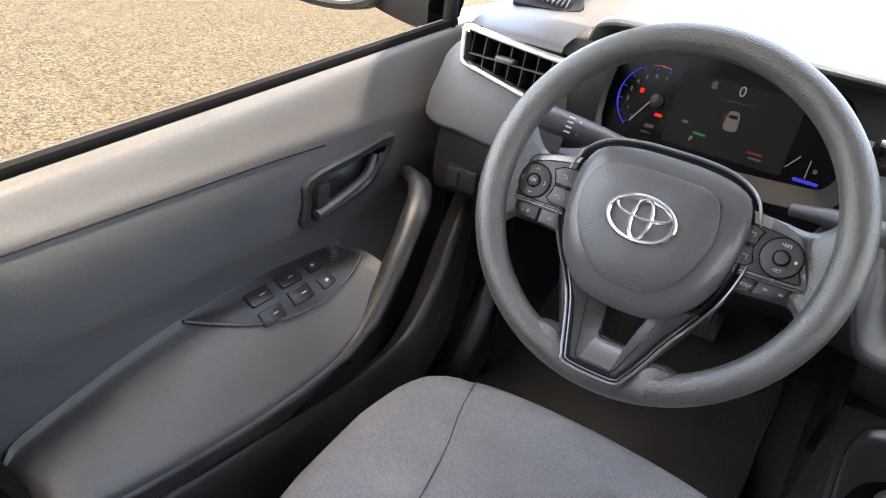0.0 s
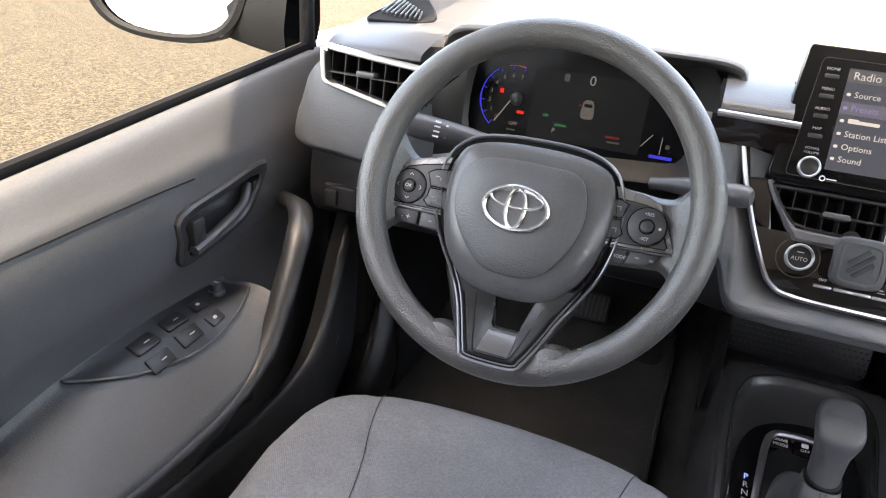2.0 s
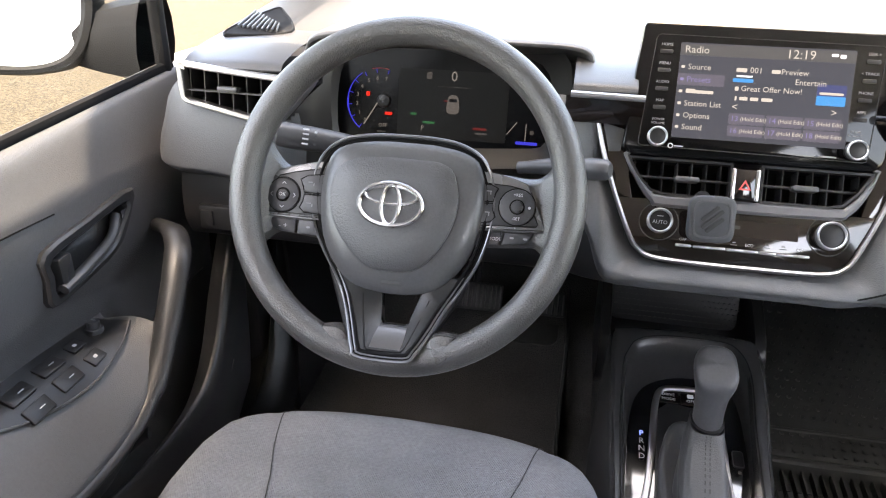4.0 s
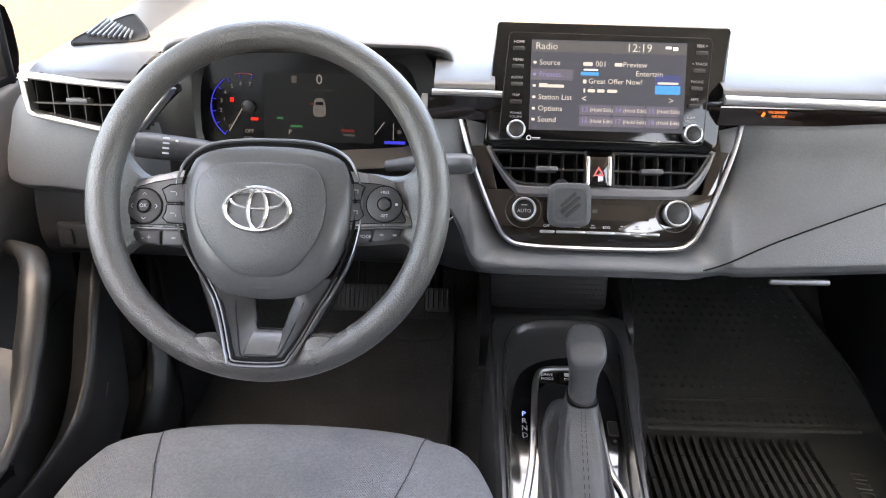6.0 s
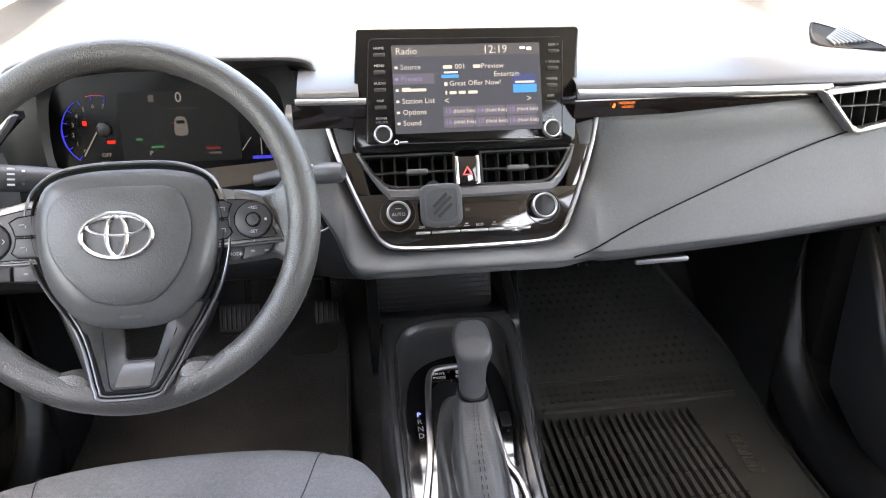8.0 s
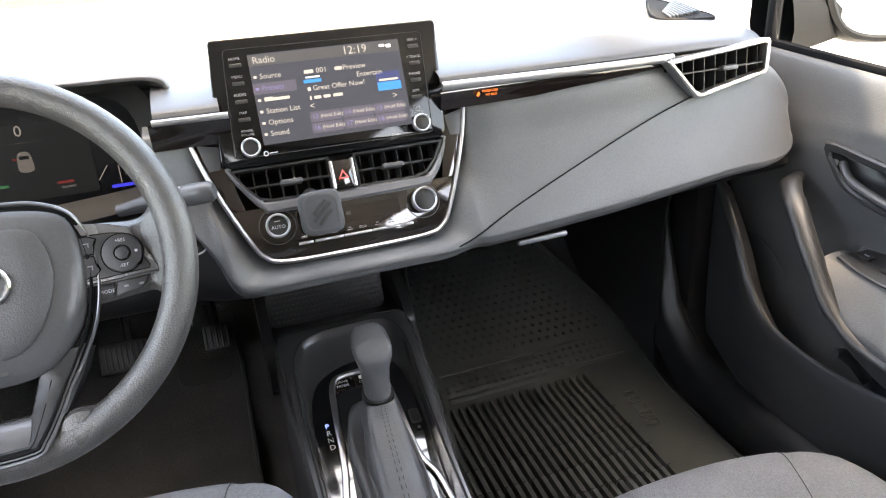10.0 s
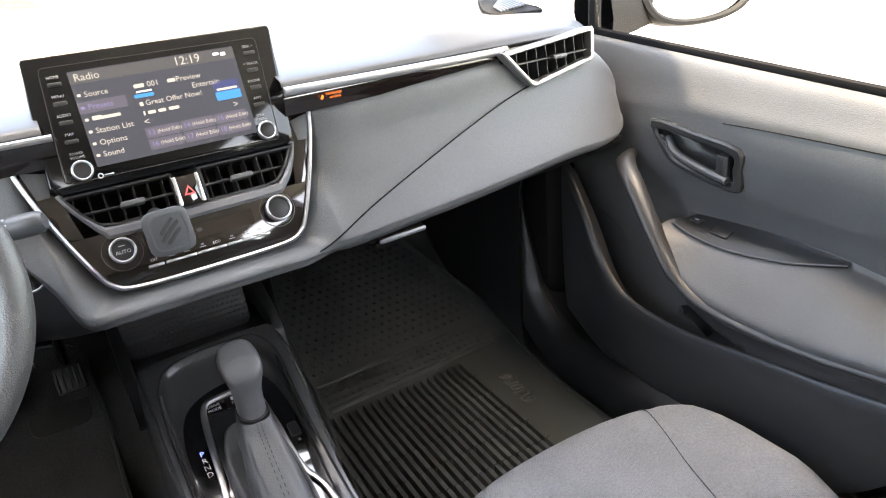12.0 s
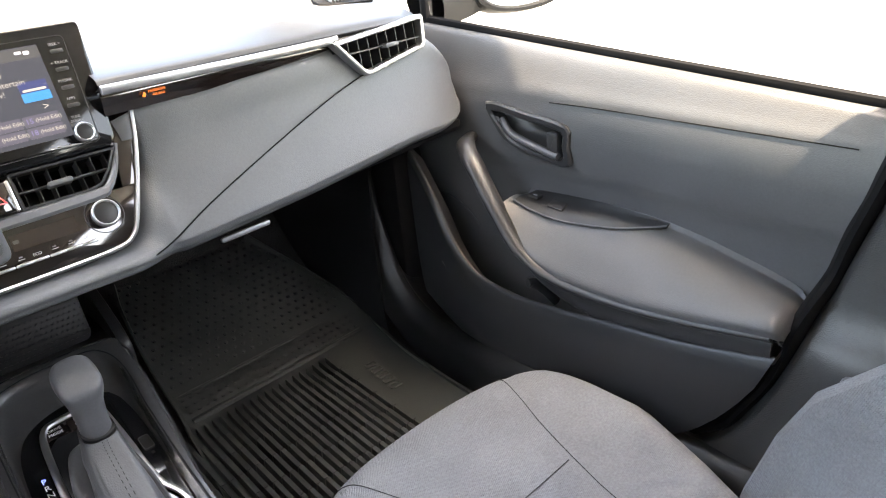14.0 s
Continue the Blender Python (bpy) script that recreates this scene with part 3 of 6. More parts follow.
                return line[i].lerp(line[i + 1], c - i) + Vector((0, 0, 0.0035))
        return v(0.68, y, 0.69)
    ys = (-0.225, -0.20, -0.16, -0.11, -0.06, -0.01, 0.022)
    edge = (0.13, 0.28, 0.42, 0.50, 0.53, 0.52, 0.46) if s < 0 else (0.16, 0.26, 0.36, 0.42, 0.46, 0.50, 0.52)
    rows = [[top(y, 0.10 + (k1 - 0.10) * k) + Vector((-0.003 * s, 0, 0.007)) for k in (0, 0.33, 0.66, 1)] for y, k1 in zip(ys, edge)]
    part("switch_panel", shell(loft(rows, 4, 3), 0.006), PLASTIC_DARK, d, "smooth dark plastic window switch panel")
    part("panel_edge", tube(spline([r[-1] for r in rows], 4), 0.0015, n=6), PLASTIC_GREY, d)

    def rocker(name, y, k, ly, lk, h=0.0030):
        c, a, b = top(y, k), top(y + 0.01, k) - top(y - 0.01, k), top(y, k + 0.05) - top(y, k - 0.05)
        mm = frame3(c + Vector((-0.003 * s, 0, 0.006)), a, b) if frame3(c, a, b).col[2].z > 0 else frame3(c + Vector((-0.003 * s, 0, 0.006)), a, -b)
        ob = part(name, prism(rrect(ly, lk, 0.002, 0, 0, 2), 0, h, mm, 0.0012), PLASTIC_DARK, d)
        return mm, ob
    if s < 0:
        for y, k in ((-0.135, 0.26), (-0.085, 0.24), (-0.135, 0.42), (-0.085, 0.40)):
            mm, ob = rocker("window_switch", y, k, 0.034, 0.019)
            part("switch_mark", prism(rrect(0.008, 0.0012, 0.0004, 0.004, 0), 0.0030, 0.0034, mm), LEGEND, ob)
        for y, k in ((-0.042, 0.24), (-0.042, 0.42)):
            mm, ob = rocker("lock_switch", y, k, 0.022, 0.017)
            part("switch_mark", prism(rrect(0.005, 0.004, 0.001, 0, 0), 0.0030, 0.0034, mm), LEGEND, ob)
        c = top(-0.005, 0.26)
        mm = frame3(c, (1, 0, 0), (0, 1, 0))
        kn = part("mirror_knob", prism(circle2(0.0105), 0, 0.012, mm, 0.002), BUTTON, d, "round black mirror adjuster")
        part("knob_cap", prism(circle2(0.0075), 0.012, 0.021, mm, 0.003), BUTTON, kn)
        part("knob_mark", prism(rrect(0.006, 0.001, 0.0004, 0, 0.001), 0.021, 0.0215, mm), LEGEND, kn)
    else:
        mm, ob = rocker("lock_switch", 0.003, 0.28, 0.020, 0.016, 0.004)
        part("switch_mark", prism(rrect(0.008, 0.003, 0.001, 0, 0), 0.004, 0.0045, mm), LEGEND, ob)
        mm, ob = rocker("window_switch", -0.045, 0.30, 0.030, 0.019, 0.003)
    # map pocket and lower trim
    topc = ((-0.47, 0.640, 0.601), (-0.42, 0.636, 0.589), (-0.30, 0.632, 0.565), (-0.16, 0.630, 0.548), (-0.08, 0.629, 0.538), (-0.015, 0.629, 0.533), (0.06, 0.629, 0.540), (0.10, 0.629, 0.558), (0.14, 0.630, 0.600), (0.185, 0.634, 0.670), (0.25, 0.645, 0.74))
    rows = []
    for y, xt, zt in topc:
        zb = 0.36 + max(0, y - 0.05) * 0.35
        rows.append([v(xt + 0.03, y, zt - 0.03), v(xt + 0.008, y, zt - 0.004), v(xt + 0.002, y, zt), v(xt - 0.004, y, zt - 0.007), v(xt - 0.008, y, zt - 0.03), v(xt - 0.006, y, (zt + zb) / 2), v(xt + 0.000, y, zb + 0.04), v(xt + 0.014, y, zb), v(xt + 0.06, y, zb - 0.01)])
    bm = loft(rows, 6, 5)
    trim_rear(bm, low_rear)
    part("lower_trim", bm, PLASTIC, d, "hard dark plastic lower trim with map pocket")
    part("pocket_rib", tube(spline([v(0.70, -0.035, 0.50), v(0.672, -0.032, 0.535), v(0.650, -0.028, 0.556), v(0.64, -0.026, 0.558)], 3), 0.006, 0.009, 10), PLASTIC, d, "upright divider in the map pocket")
    part("speaker_edge", tube(spline([v(0.6245, y, z) for y, z in ((0.165, 0.545), (0.13, 0.505), (0.09, 0.475), (0.05, 0.455))], 4), 0.0008, n=6), PLASTIC_GREY, d)
    part("pocket_edge", tube(spline([v(0.7285, y, z) for y, z in ((0.285, 0.625), (0.23, 0.62), (0.18, 0.592), (0.158, 0.564), (0.15, 0.54))], 4), 0.0016, n=6), PLASTIC_GREY, d, "moulded edge inside the map pocket")
    # pane
    rows = [[v(0.747 - k * 0.07, y, belt(y) + 0.004 + k * 0.43) for y in (-0.52, -0.3, 0.0, 0.27)] for k in (0, 0.35, 0.7)]
    rows.append([v(0.685, y, 1.36) for y in (-0.52, -0.3, -0.05, 0.2)])
    p = part("window_pane", shell(loft(rows, 3, 3), 0.003), PANE, d, "closed clear side window")
    p.visible_shadow = False
    return d


for s in (-1, 1):
    car_door(s)


# ---- door mirrors ----
def door_mirror(s):
    d = thing("door_mirror", "dusty dark door mirror reflecting the white car", "door mirror", "door mirrors")
    fx = (lambda x: x) if s > 0 else (lambda x: -0.03 - x)

    def v(x, y, z):
        return Vector((fx(x), y, z))
    cx, cz = 0.968, 1.008
    rim = [(-0.130, 0.050), (-0.133, 0.0), (-0.105, -0.058), (-0.04, -0.080), (0.06, -0.074), (0.115, -0.040), (0.135, 0.03), (0.10, 0.072), (0.0, 0.080), (-0.09, 0.074)]
    m = frame3(v(cx, 0.25, cz), (1, -0.27 * s, 0), (0, 0.16, 1))
    o = smooth2([(x * s, y) for x, y in rim], 4)
    rows = [[m @ Vector((x * k, y * k, z)) for x, y in o] for k, z in ((0.84, 0.004), (0.90, 0.010), (0.97, 0.008), (1.0, -0.004), (0.99, -0.03), (0.86, -0.075), (0.5, -0.11), (0.02, -0.118))]
    part("shell", grid(rows, True), MIRROR_SHELL, d, "dark dusty plastic mirror shell")
    part("mirror_glass", prism(offset2(o, 0.012), -0.006, -0.001, m), MIRROR, d, "mirror glass")
    foot = [[v(0.775, 0.27, 0.935), v(0.775, 0.36, 0.94), v(0.775, 0.36, 1.03), v(0.775, 0.29, 1.03)], [v(0.82, 0.275, 0.93), v(0.82, 0.36, 0.935), v(0.82, 0.36, 1.02), v(0.82, 0.285, 1.02)], [v(0.90, 0.275, 0.945), v(0.90, 0.34, 0.95), v(0.90, 0.34, 1.0), v(0.90, 0.28, 1.0)]]
    part("foot", loft(foot, 4, 3, True), MIRROR_SHELL, d)
    return d


for s in (-1, 1):
    door_mirror(s)


# ---- dashboard ----
dash = thing("dashboard", "two-tone grey dashboard with silver trim strip, sun on top", "dashboard")


VENTS = (
    (frame3((0.53, 0.144, 0.945), (1, 0.05, 0), (0, 0.12, 1)), smooth2([(0.0845, 0.0335), (0.0760, 0.0340), (0.0, 0.0285), (-0.082, 0.0232), (-0.0885, 0.0205), (-0.0775, 0.0080), (-0.0475, -0.0252), (-0.0405, -0.0305), (-0.0310, -0.0318), (0.024, -0.0230), (0.0720, -0.0150), (0.0800, -0.0120), (0.0838, -0.0050), (0.0872, 0.0260)], 3), (0.015, 0.002, 0.026)),
    (frame3((-0.585, 0.144, 0.952), (1, -0.04, 0), (0, 0.12, 1)), smooth2([(-0.0845, 0.0285), (-0.0760, 0.0285), (0.0, 0.0225), (0.082, 0.0175), (0.0885, 0.0145), (0.0775, 0.0000), (0.0475, -0.0330), (0.0405, -0.0383), (0.0310, -0.0396), (-0.024, -0.0300), (-0.0720, -0.0210), (-0.0800, -0.0180), (-0.0838, -0.0110), (-0.0872, 0.0210)], 3), (-0.02, 0.0, 0.026)),
)


def vented(bm):
    for m, c, tab in VENTS:
        cut_out(bm, m, offset2(c, 0.003))
    return bm


def dash_parts():
    # top pad: the broad rear field and three noses that reach the trim strip
    rows = [[(x, 0.285, dash_z(0.285) - 0.006), (x, 0.30, dash_z(0.30) - 0.001), (x, 0.45, dash_z(0.45) + 0.002), (x, 0.65, dash_z(0.65) + 0.002), (x, 0.86, dash_z(0.86) - 0.004), (x, 0.92, dash_z(0.90) - 0.03)] for x in (-0.69, -0.45, -0.2, 0.0, 0.2, 0.45, 0.64)]
    part("top_pad", shell(loft(rows, 3, 4), 0.008), DASH_TOP, dash, "grey grained dash top")
    for xs in ((-0.69, -0.672, -0.645, -0.60, -0.555, -0.542), (-0.198, -0.190, -0.16, -0.135, -0.128), (0.132, 0.142, 0.25, 0.36, 0.47, 0.56, 0.60, 0.622, 0.640)):
        rows = []
        for x in xs:
            e1 = max(0.0, abs(x + 0.025) - 0.57) / 0.09
            y0, drop = 0.157 + 0.022 * e1 * e1, 0.010 * e1 * e1
            rows.append([(x, y0 + 0.016, 0.966 - drop), (x, y0 + 0.002, 0.9725 - drop), (x, y0 + 0.002, 0.977 - drop), (x, y0 + 0.012, 0.9835 - drop), (x, 0.215, 0.9925 - drop), (x, 0.265, 0.9965 - 0.6 * drop), (x, 0.315, dash_z(0.315) + 0.002 - 0.3 * drop), (x, 0.34, dash_z(0.34) - 0.004)])
        part("pad_nose", vented(loft(rows, 4, 4)), DASH_TOP, dash)
    # soft front, centre to passenger end
    rows = []
    for x, y0, yb, zb, zt in ((-0.215, 0.187, 0.172, 0.900, 0.95), (-0.19, 0.181, 0.146, 0.850, 0.95), (-0.165, 0.178, 0.118, 0.812, 0.95), (-0.145, 0.176, 0.095, 0.783, 0.95), (-0.105, 0.172, 0.080, 0.774, 0.95), (-0.06, 0.172, 0.080, 0.774, 0.95), (0.06, 0.172, 0.080, 0.773, 0.95), (0.10, 0.172, 0.080, 0.773, 0.95), (0.142, 0.171, 0.085, 0.775, 0.95), (0.168, 0.170, 0.086, 0.775, 0.942), (0.25, 0.162, 0.090, 0.778, 0.944),
                             (0.35, 0.158, 0.096, 0.782, 0.948), (0.45, 0.158, 0.100, 0.790, 0.953), (0.54, 0.160, 0.106, 0.797, 0.954), (0.60, 0.165, 0.112, 0.797, 0.950), (0.635, 0.165, 0.120, 0.799, 0.936), (0.660, 0.166, 0.130, 0.805, 0.916), (0.678, 0.169, 0.143, 0.815, 0.894), (0.689, 0.177, 0.160, 0.829, 0.872), (0.693, 0.198, 0.186, 0.840, 0.862), (0.693, 0.30, 0.29, 0.843, 0.860)):
        h = zt - zb
        if x in (-0.145, 0.142):
            rows.append([(x, 0.235, 0.956), (x, 0.232, 0.950), (x, 0.192, 0.896), (x, 0.130, 0.847), (x, 0.093, 0.803), (x, 0.087, 0.791), (x, 0.093, 0.781), (x, 0.117, 0.775), (x, 0.240, 0.78)])
            continue
        if -0.12 < x < 0.12:
            rows.append([(x, 0.235, 0.956), (x, 0.232, 0.950), (x, 0.208, 0.90), (x, 0.178, 0.85), (x, 0.122, 0.805), (x, 0.087, 0.794), (x, 0.080, 0.785), (x, 0.100, 0.775), (x, 0.240, 0.78)])
            continue
        rows.append([(x, y0 + 0.03, zt + 0.006), (x, y0, zt), (x, y0 - (y0 - yb) * 0.22, zb + h * 0.72), (x, y0 - (y0 - yb) * 0.55, zb + h * 0.42), (x, yb + 0.004, zb + h * 0.16), (x, yb, zb + h * 0.09), (x, yb + 0.006, zb + h * 0.03), (x, yb + 0.03, zb), (x, yb + 0.16, zb + 0.01)])
    part("soft_front", vented(loft(rows, 8, 8)), DASH_SOFT, dash, "soft grey vinyl dash face over the glovebox")
    # Unseen plate added to catch sun falling through gaps in the dash top.
    part("dash_sun_block", box(-0.70, 0.655, 0.238, 0.87, 0.786, 0.796, 0.002), PLASTIC_DARK, dash, "hidden plate added to keep sun out of the footwells")
    seam = [(0.095, 0.0835, 0.783), (0.14, 0.0875, 0.796), (0.20, 0.098, 0.822), (0.28, 0.1115, 0.851), (0.37, 0.127, 0.881), (0.44, 0.140, 0.901), (0.50, 0.1475, 0.916)]
    part("seam", tube(spline([(x, y - 0.0008, z) for x, y, z in seam], 6), 0.0010, n=6), SEAM, dash)
    part("glovebox_latch", prism(rrect(0.072, 0.007, 0.003), 0, 0.006, frame3((0.246, 0.118, 0.762), (1, 0.0, 0.02), (0, 0.3, 1)), 0.002), LATCH, dash, "slim silver glovebox latch")
    # Shade under the dash is put into this skin's black colour.
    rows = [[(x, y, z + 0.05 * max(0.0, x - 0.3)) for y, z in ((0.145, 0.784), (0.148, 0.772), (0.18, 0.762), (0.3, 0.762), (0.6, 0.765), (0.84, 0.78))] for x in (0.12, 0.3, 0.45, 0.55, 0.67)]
    part("glovebox_underside", shell(loft(rows, 3, 3), 0.006), UNDERSIDE, dash, "underside of the dash, blackened for the shade there")
    # silver strip and black strip with passenger lamp
    part("silver_strip", tube(spline([(0.131, 0.1518, 0.9705), (0.25, 0.147, 0.970), (0.36, 0.1455, 0.9695), (0.44, 0.1455, 0.9698), (0.454, 0.1445, 0.9702)], 5), 0.004, 0.0056, 8), SATIN, dash, "satin silver trim strip")
    part("silver_strip", tube(spline([(-0.200, 0.156, 0.9705), (-0.12, 0.152, 0.9705)], 3), 0.004, 0.0036, 8), SATIN, dash, "satin silver trim strip")
    rows = [[(x, 0.158, 0.967), (x, 0.156, 0.958), (x, 0.160, 0.950 + d)] for x, d in ((0.130, -0.010), (0.25, -0.008), (0.35, -0.004), (0.43, 0.004), (0.455, 0.010))]
    part("black_strip", vented(loft(rows, 8, 3)), GLOSS, dash, "gloss black strip with amber lamp")
    m = frame3((0.178, 0.1512, 0.9560), (1, -0.02, 0), (0, 0.1, 1))
    letters("lamp_word", "PASSENGER", 0.0041, m, 0.0145, 0.0026, 0.001, AMBER, dash)
    letters("lamp_word", "AIR BAG", 0.0041, m, 0.0155, -0.0020, 0.001, AMBER, dash)
    part("airbag_lamp", prism([(-0.004, -0.002), (-0.001, 0.003), (0.001, 0.001), (-0.001, -0.003)], 0, 0.001, m), AMBER, dash)
    rows = [[(x, 0.166, 0.967), (x, 0.166, 0.955), (x, 0.170, 0.938)] for x in (-0.205, -0.16, -0.12)]
    part("black_strip", shell(loft(rows, 2, 2), 0.004), GLOSS, dash)
    # defroster grilles
    for s in (-1, 1):
        fx = (lambda x: x) if s > 0 else (lambda x: -0.05 - x)
        pts = [(0.535, 0.300), (0.60, 0.270), (0.628, 0.29), (0.612, 0.42), (0.585, 0.40)]
        o = smooth2([(fx(x), y) for x, y in pts], 4)
        m = Matrix(((1, 0, 0, 0), (0, 1, 0, 0), (0, 0.125, 1, 0.979 - 0.125 * 0.17 + 0.004), (0, 0, 0, 1)))
        g = part("defroster_vent", ring(o, offset2(o, 0.003), -0.004, 0.0025, m, 0.001), UNDERSIDE, dash, "dark slotted side defroster grille")
        part("grille_well", prism(offset2(o, 0.002), -0.002, 0.0012, m), SEAM, g)
        for i in range(9):
            x = fx(0.552 + 0.008 * i)
            part("slat", tube([m @ Vector((x, 0.287 + 0.002 * i, 0.004)), m @ Vector((x + s * 0.012, 0.325 + 0.008 * i, 0.004))], 0.0012, 0.002, 6), PLASTIC_GREY, g)
    # plates added between the dash ends and the body sides to block sun
    for x0, x1 in ((0.60, 0.745), (-0.775, -0.64)):
        part("end_sun_block", box(x0, x1, 0.215, 0.90, 0.845, 0.858, 0.004), PLASTIC_DARK, dash, "dark plate added at the dash end to block the sun")
    # end of the dash on the driver's side, below the vent
    rows = []
    for x, y0, zb, zt in ((-0.738, 0.29, 0.855, 0.872), (-0.737, 0.225, 0.848, 0.876), (-0.730, 0.188, 0.844, 0.890), (-0.710, 0.166, 0.844, 0.914), (-0.682, 0.152, 0.845, 0.936), (-0.65, 0.148, 0.846, 0.934), (-0.60, 0.146, 0.842, 0.934), (-0.55, 0.156, 0.840, 0.932), (-0.53, 0.20, 0.838, 0.92)):
        rows.append([(x, y0 + 0.02, zt + 0.02), (x, y0 + 0.008, zt), (x, y0 - 0.004, (zt + zb) / 2 + 0.01), (x, y0 - 0.012, zb + 0.012), (x, y0 - 0.008, zb), (x, y0 + 0.02, zb - 0.014), (x, y0 + 0.06, zb - 0.016)])
    part("driver_face", vented(loft(rows, 8, 8)), DASH_SOFT, dash, "soft grey vinyl beside the steering column")
    rows = [[(x, 0.175 if x < -0.22 else 0.196, 0.85 if x < -0.22 else 0.915), (x, 0.165, 0.80), (x, 0.168, 0.76), (x, 0.20, 0.735), (x, 0.34, 0.73)] for x in (-0.70, -0.62, -0.5, -0.36, -0.25, -0.225, -0.195)]
    rows += [[(-0.165, 0.190, 0.90), (-0.165, 0.150, 0.80), (-0.165, 0.140, 0.765), (-0.165, 0.17, 0.745), (-0.165, 0.34, 0.74)], [(-0.125, 0.150, 0.85), (-0.125, 0.108, 0.795), (-0.125, 0.100, 0.775), (-0.125, 0.14, 0.757), (-0.125, 0.34, 0.75)]]
    part("knee_panel", shell(loft(rows, 4, 4), 0.005), PLASTIC_DARK, dash, "dark plastic knee panel")
    rows = [[(x, y, z) for z, y in ((0.985, y1 + 0.02), (0.95, y1 + 0.004), (0.90, y1), (0.85, y1 + 0.004))] for x, y1 in ((-0.575, 0.172), (-0.55, 0.180), (-0.525, 0.196), (-0.505, 0.222))]
    part("side_filler", shell(loft(rows, 4, 3), 0.003), PLASTIC_DARK, dash, "dark facet between vent and cluster")
    kn = part("switch_block", box(-0.675, -0.625, 0.155, 0.18, 0.760, 0.792, 0.003), PLASTIC_DARK, dash)
    part("side_button", box(-0.670, -0.652, 0.151, 0.156, 0.766, 0.786, 0.001), PLASTIC_DARK, kn)
    # start button
    m = frame3((-0.183, 0.142, 0.836), (1, 0, 0), (0, 0.35, 1))
    st = part("start_button", prism(circle2(0.0175), -0.01, 0.006, m, 0.002), GLOSS, dash, "round black start button with silver ring")
    part("button_ring", ring(circle2(0.0178), circle2(0.0155), 0.004, 0.0080, m, 0.001), LATCH, st)


dash_parts()


def louvre(parent, name, corners, m, rim, depth, rows_n, cols_n, tab, label):
    """Air outlet: frame, dark well, slats and upright vanes, with a tab."""
    out = part(name, ring(corners, offset2(corners, rim), -0.012, 0.006, m, 0.002), SATIN if rim > 0.0045 else PLASTIC_DARK, parent, label)
    inn = offset2(corners, rim)
    duct = part("duct", prism(inn, -depth - 0.004, -depth, m), SEAM, out, "dark duct")
    part("duct_wall", ring(offset2(inn, -0.0015), inn, -depth, -0.010, m), SEAM, duct)
    xs, ys = [p[0] for p in inn], [p[1] for p in inn]

    def span(y):
        hits = []
        for i in range(len(inn)):
            (xa, ya), (xb, yb) = inn[i - 1], inn[i]
            if (ya > y) != (yb > y):
                hits.append(xa + (xb - xa) * (y - ya) / (yb - ya))
        return (min(hits), max(hits)) if len(hits) > 1 else None

    def rise(x):
        hits = []
        for i in range(len(inn)):
            (xa, ya), (xb, yb) = inn[i - 1], inn[i]
            if (xa > x) != (xb > x):
                hits.append(ya + (yb - ya) * (x - xa) / (xb - xa))
        return (min(hits), max(hits)) if len(hits) > 1 else None
    for i in range(cols_n):
        x = min(xs) + (max(xs) - min(xs)) * (i + 0.5) / cols_n
        r = rise(x)
        if r:
            part("vane", prism([(x - 0.0005, r[0]), (x + 0.0005, r[0]), (x + 0.0005, r[1]), (x - 0.0005, r[1])], -depth, -0.007, m), PLASTIC, out)
    for i in range(rows_n):
        y = min(ys) + (max(ys) - min(ys)) * (i + 0.5) / rows_n
        r = span(y)
        if r:
            part("slat", prism([(r[0], y - 0.0009), (r[1], y - 0.0009), (r[1], y + 0.0009), (r[0], y + 0.0009)], -0.012, -0.002, m), PLASTIC, out)
    if tab:
        part("tab", prism(rrect(tab[2], 0.006, 0.002, tab[0], tab[1]), -0.006, 0.007, m, 0.0015), PLASTIC_GREY, out)
    return out


def side_vents():
    for m, c, tab in VENTS:
        louvre(dash, "side_vent", c, m, 0.0062, 0.035, 1, 9, tab, "silver framed air vent")


side_vents()

# ---- centre stack ----
FASCIA = frame3((0, 0.125, 0.841), (1, 0, 0), (0, 0.05, 0.099))
stack = thing("centre_stack", "gloss black climate panel with silver surround", "climate panel")


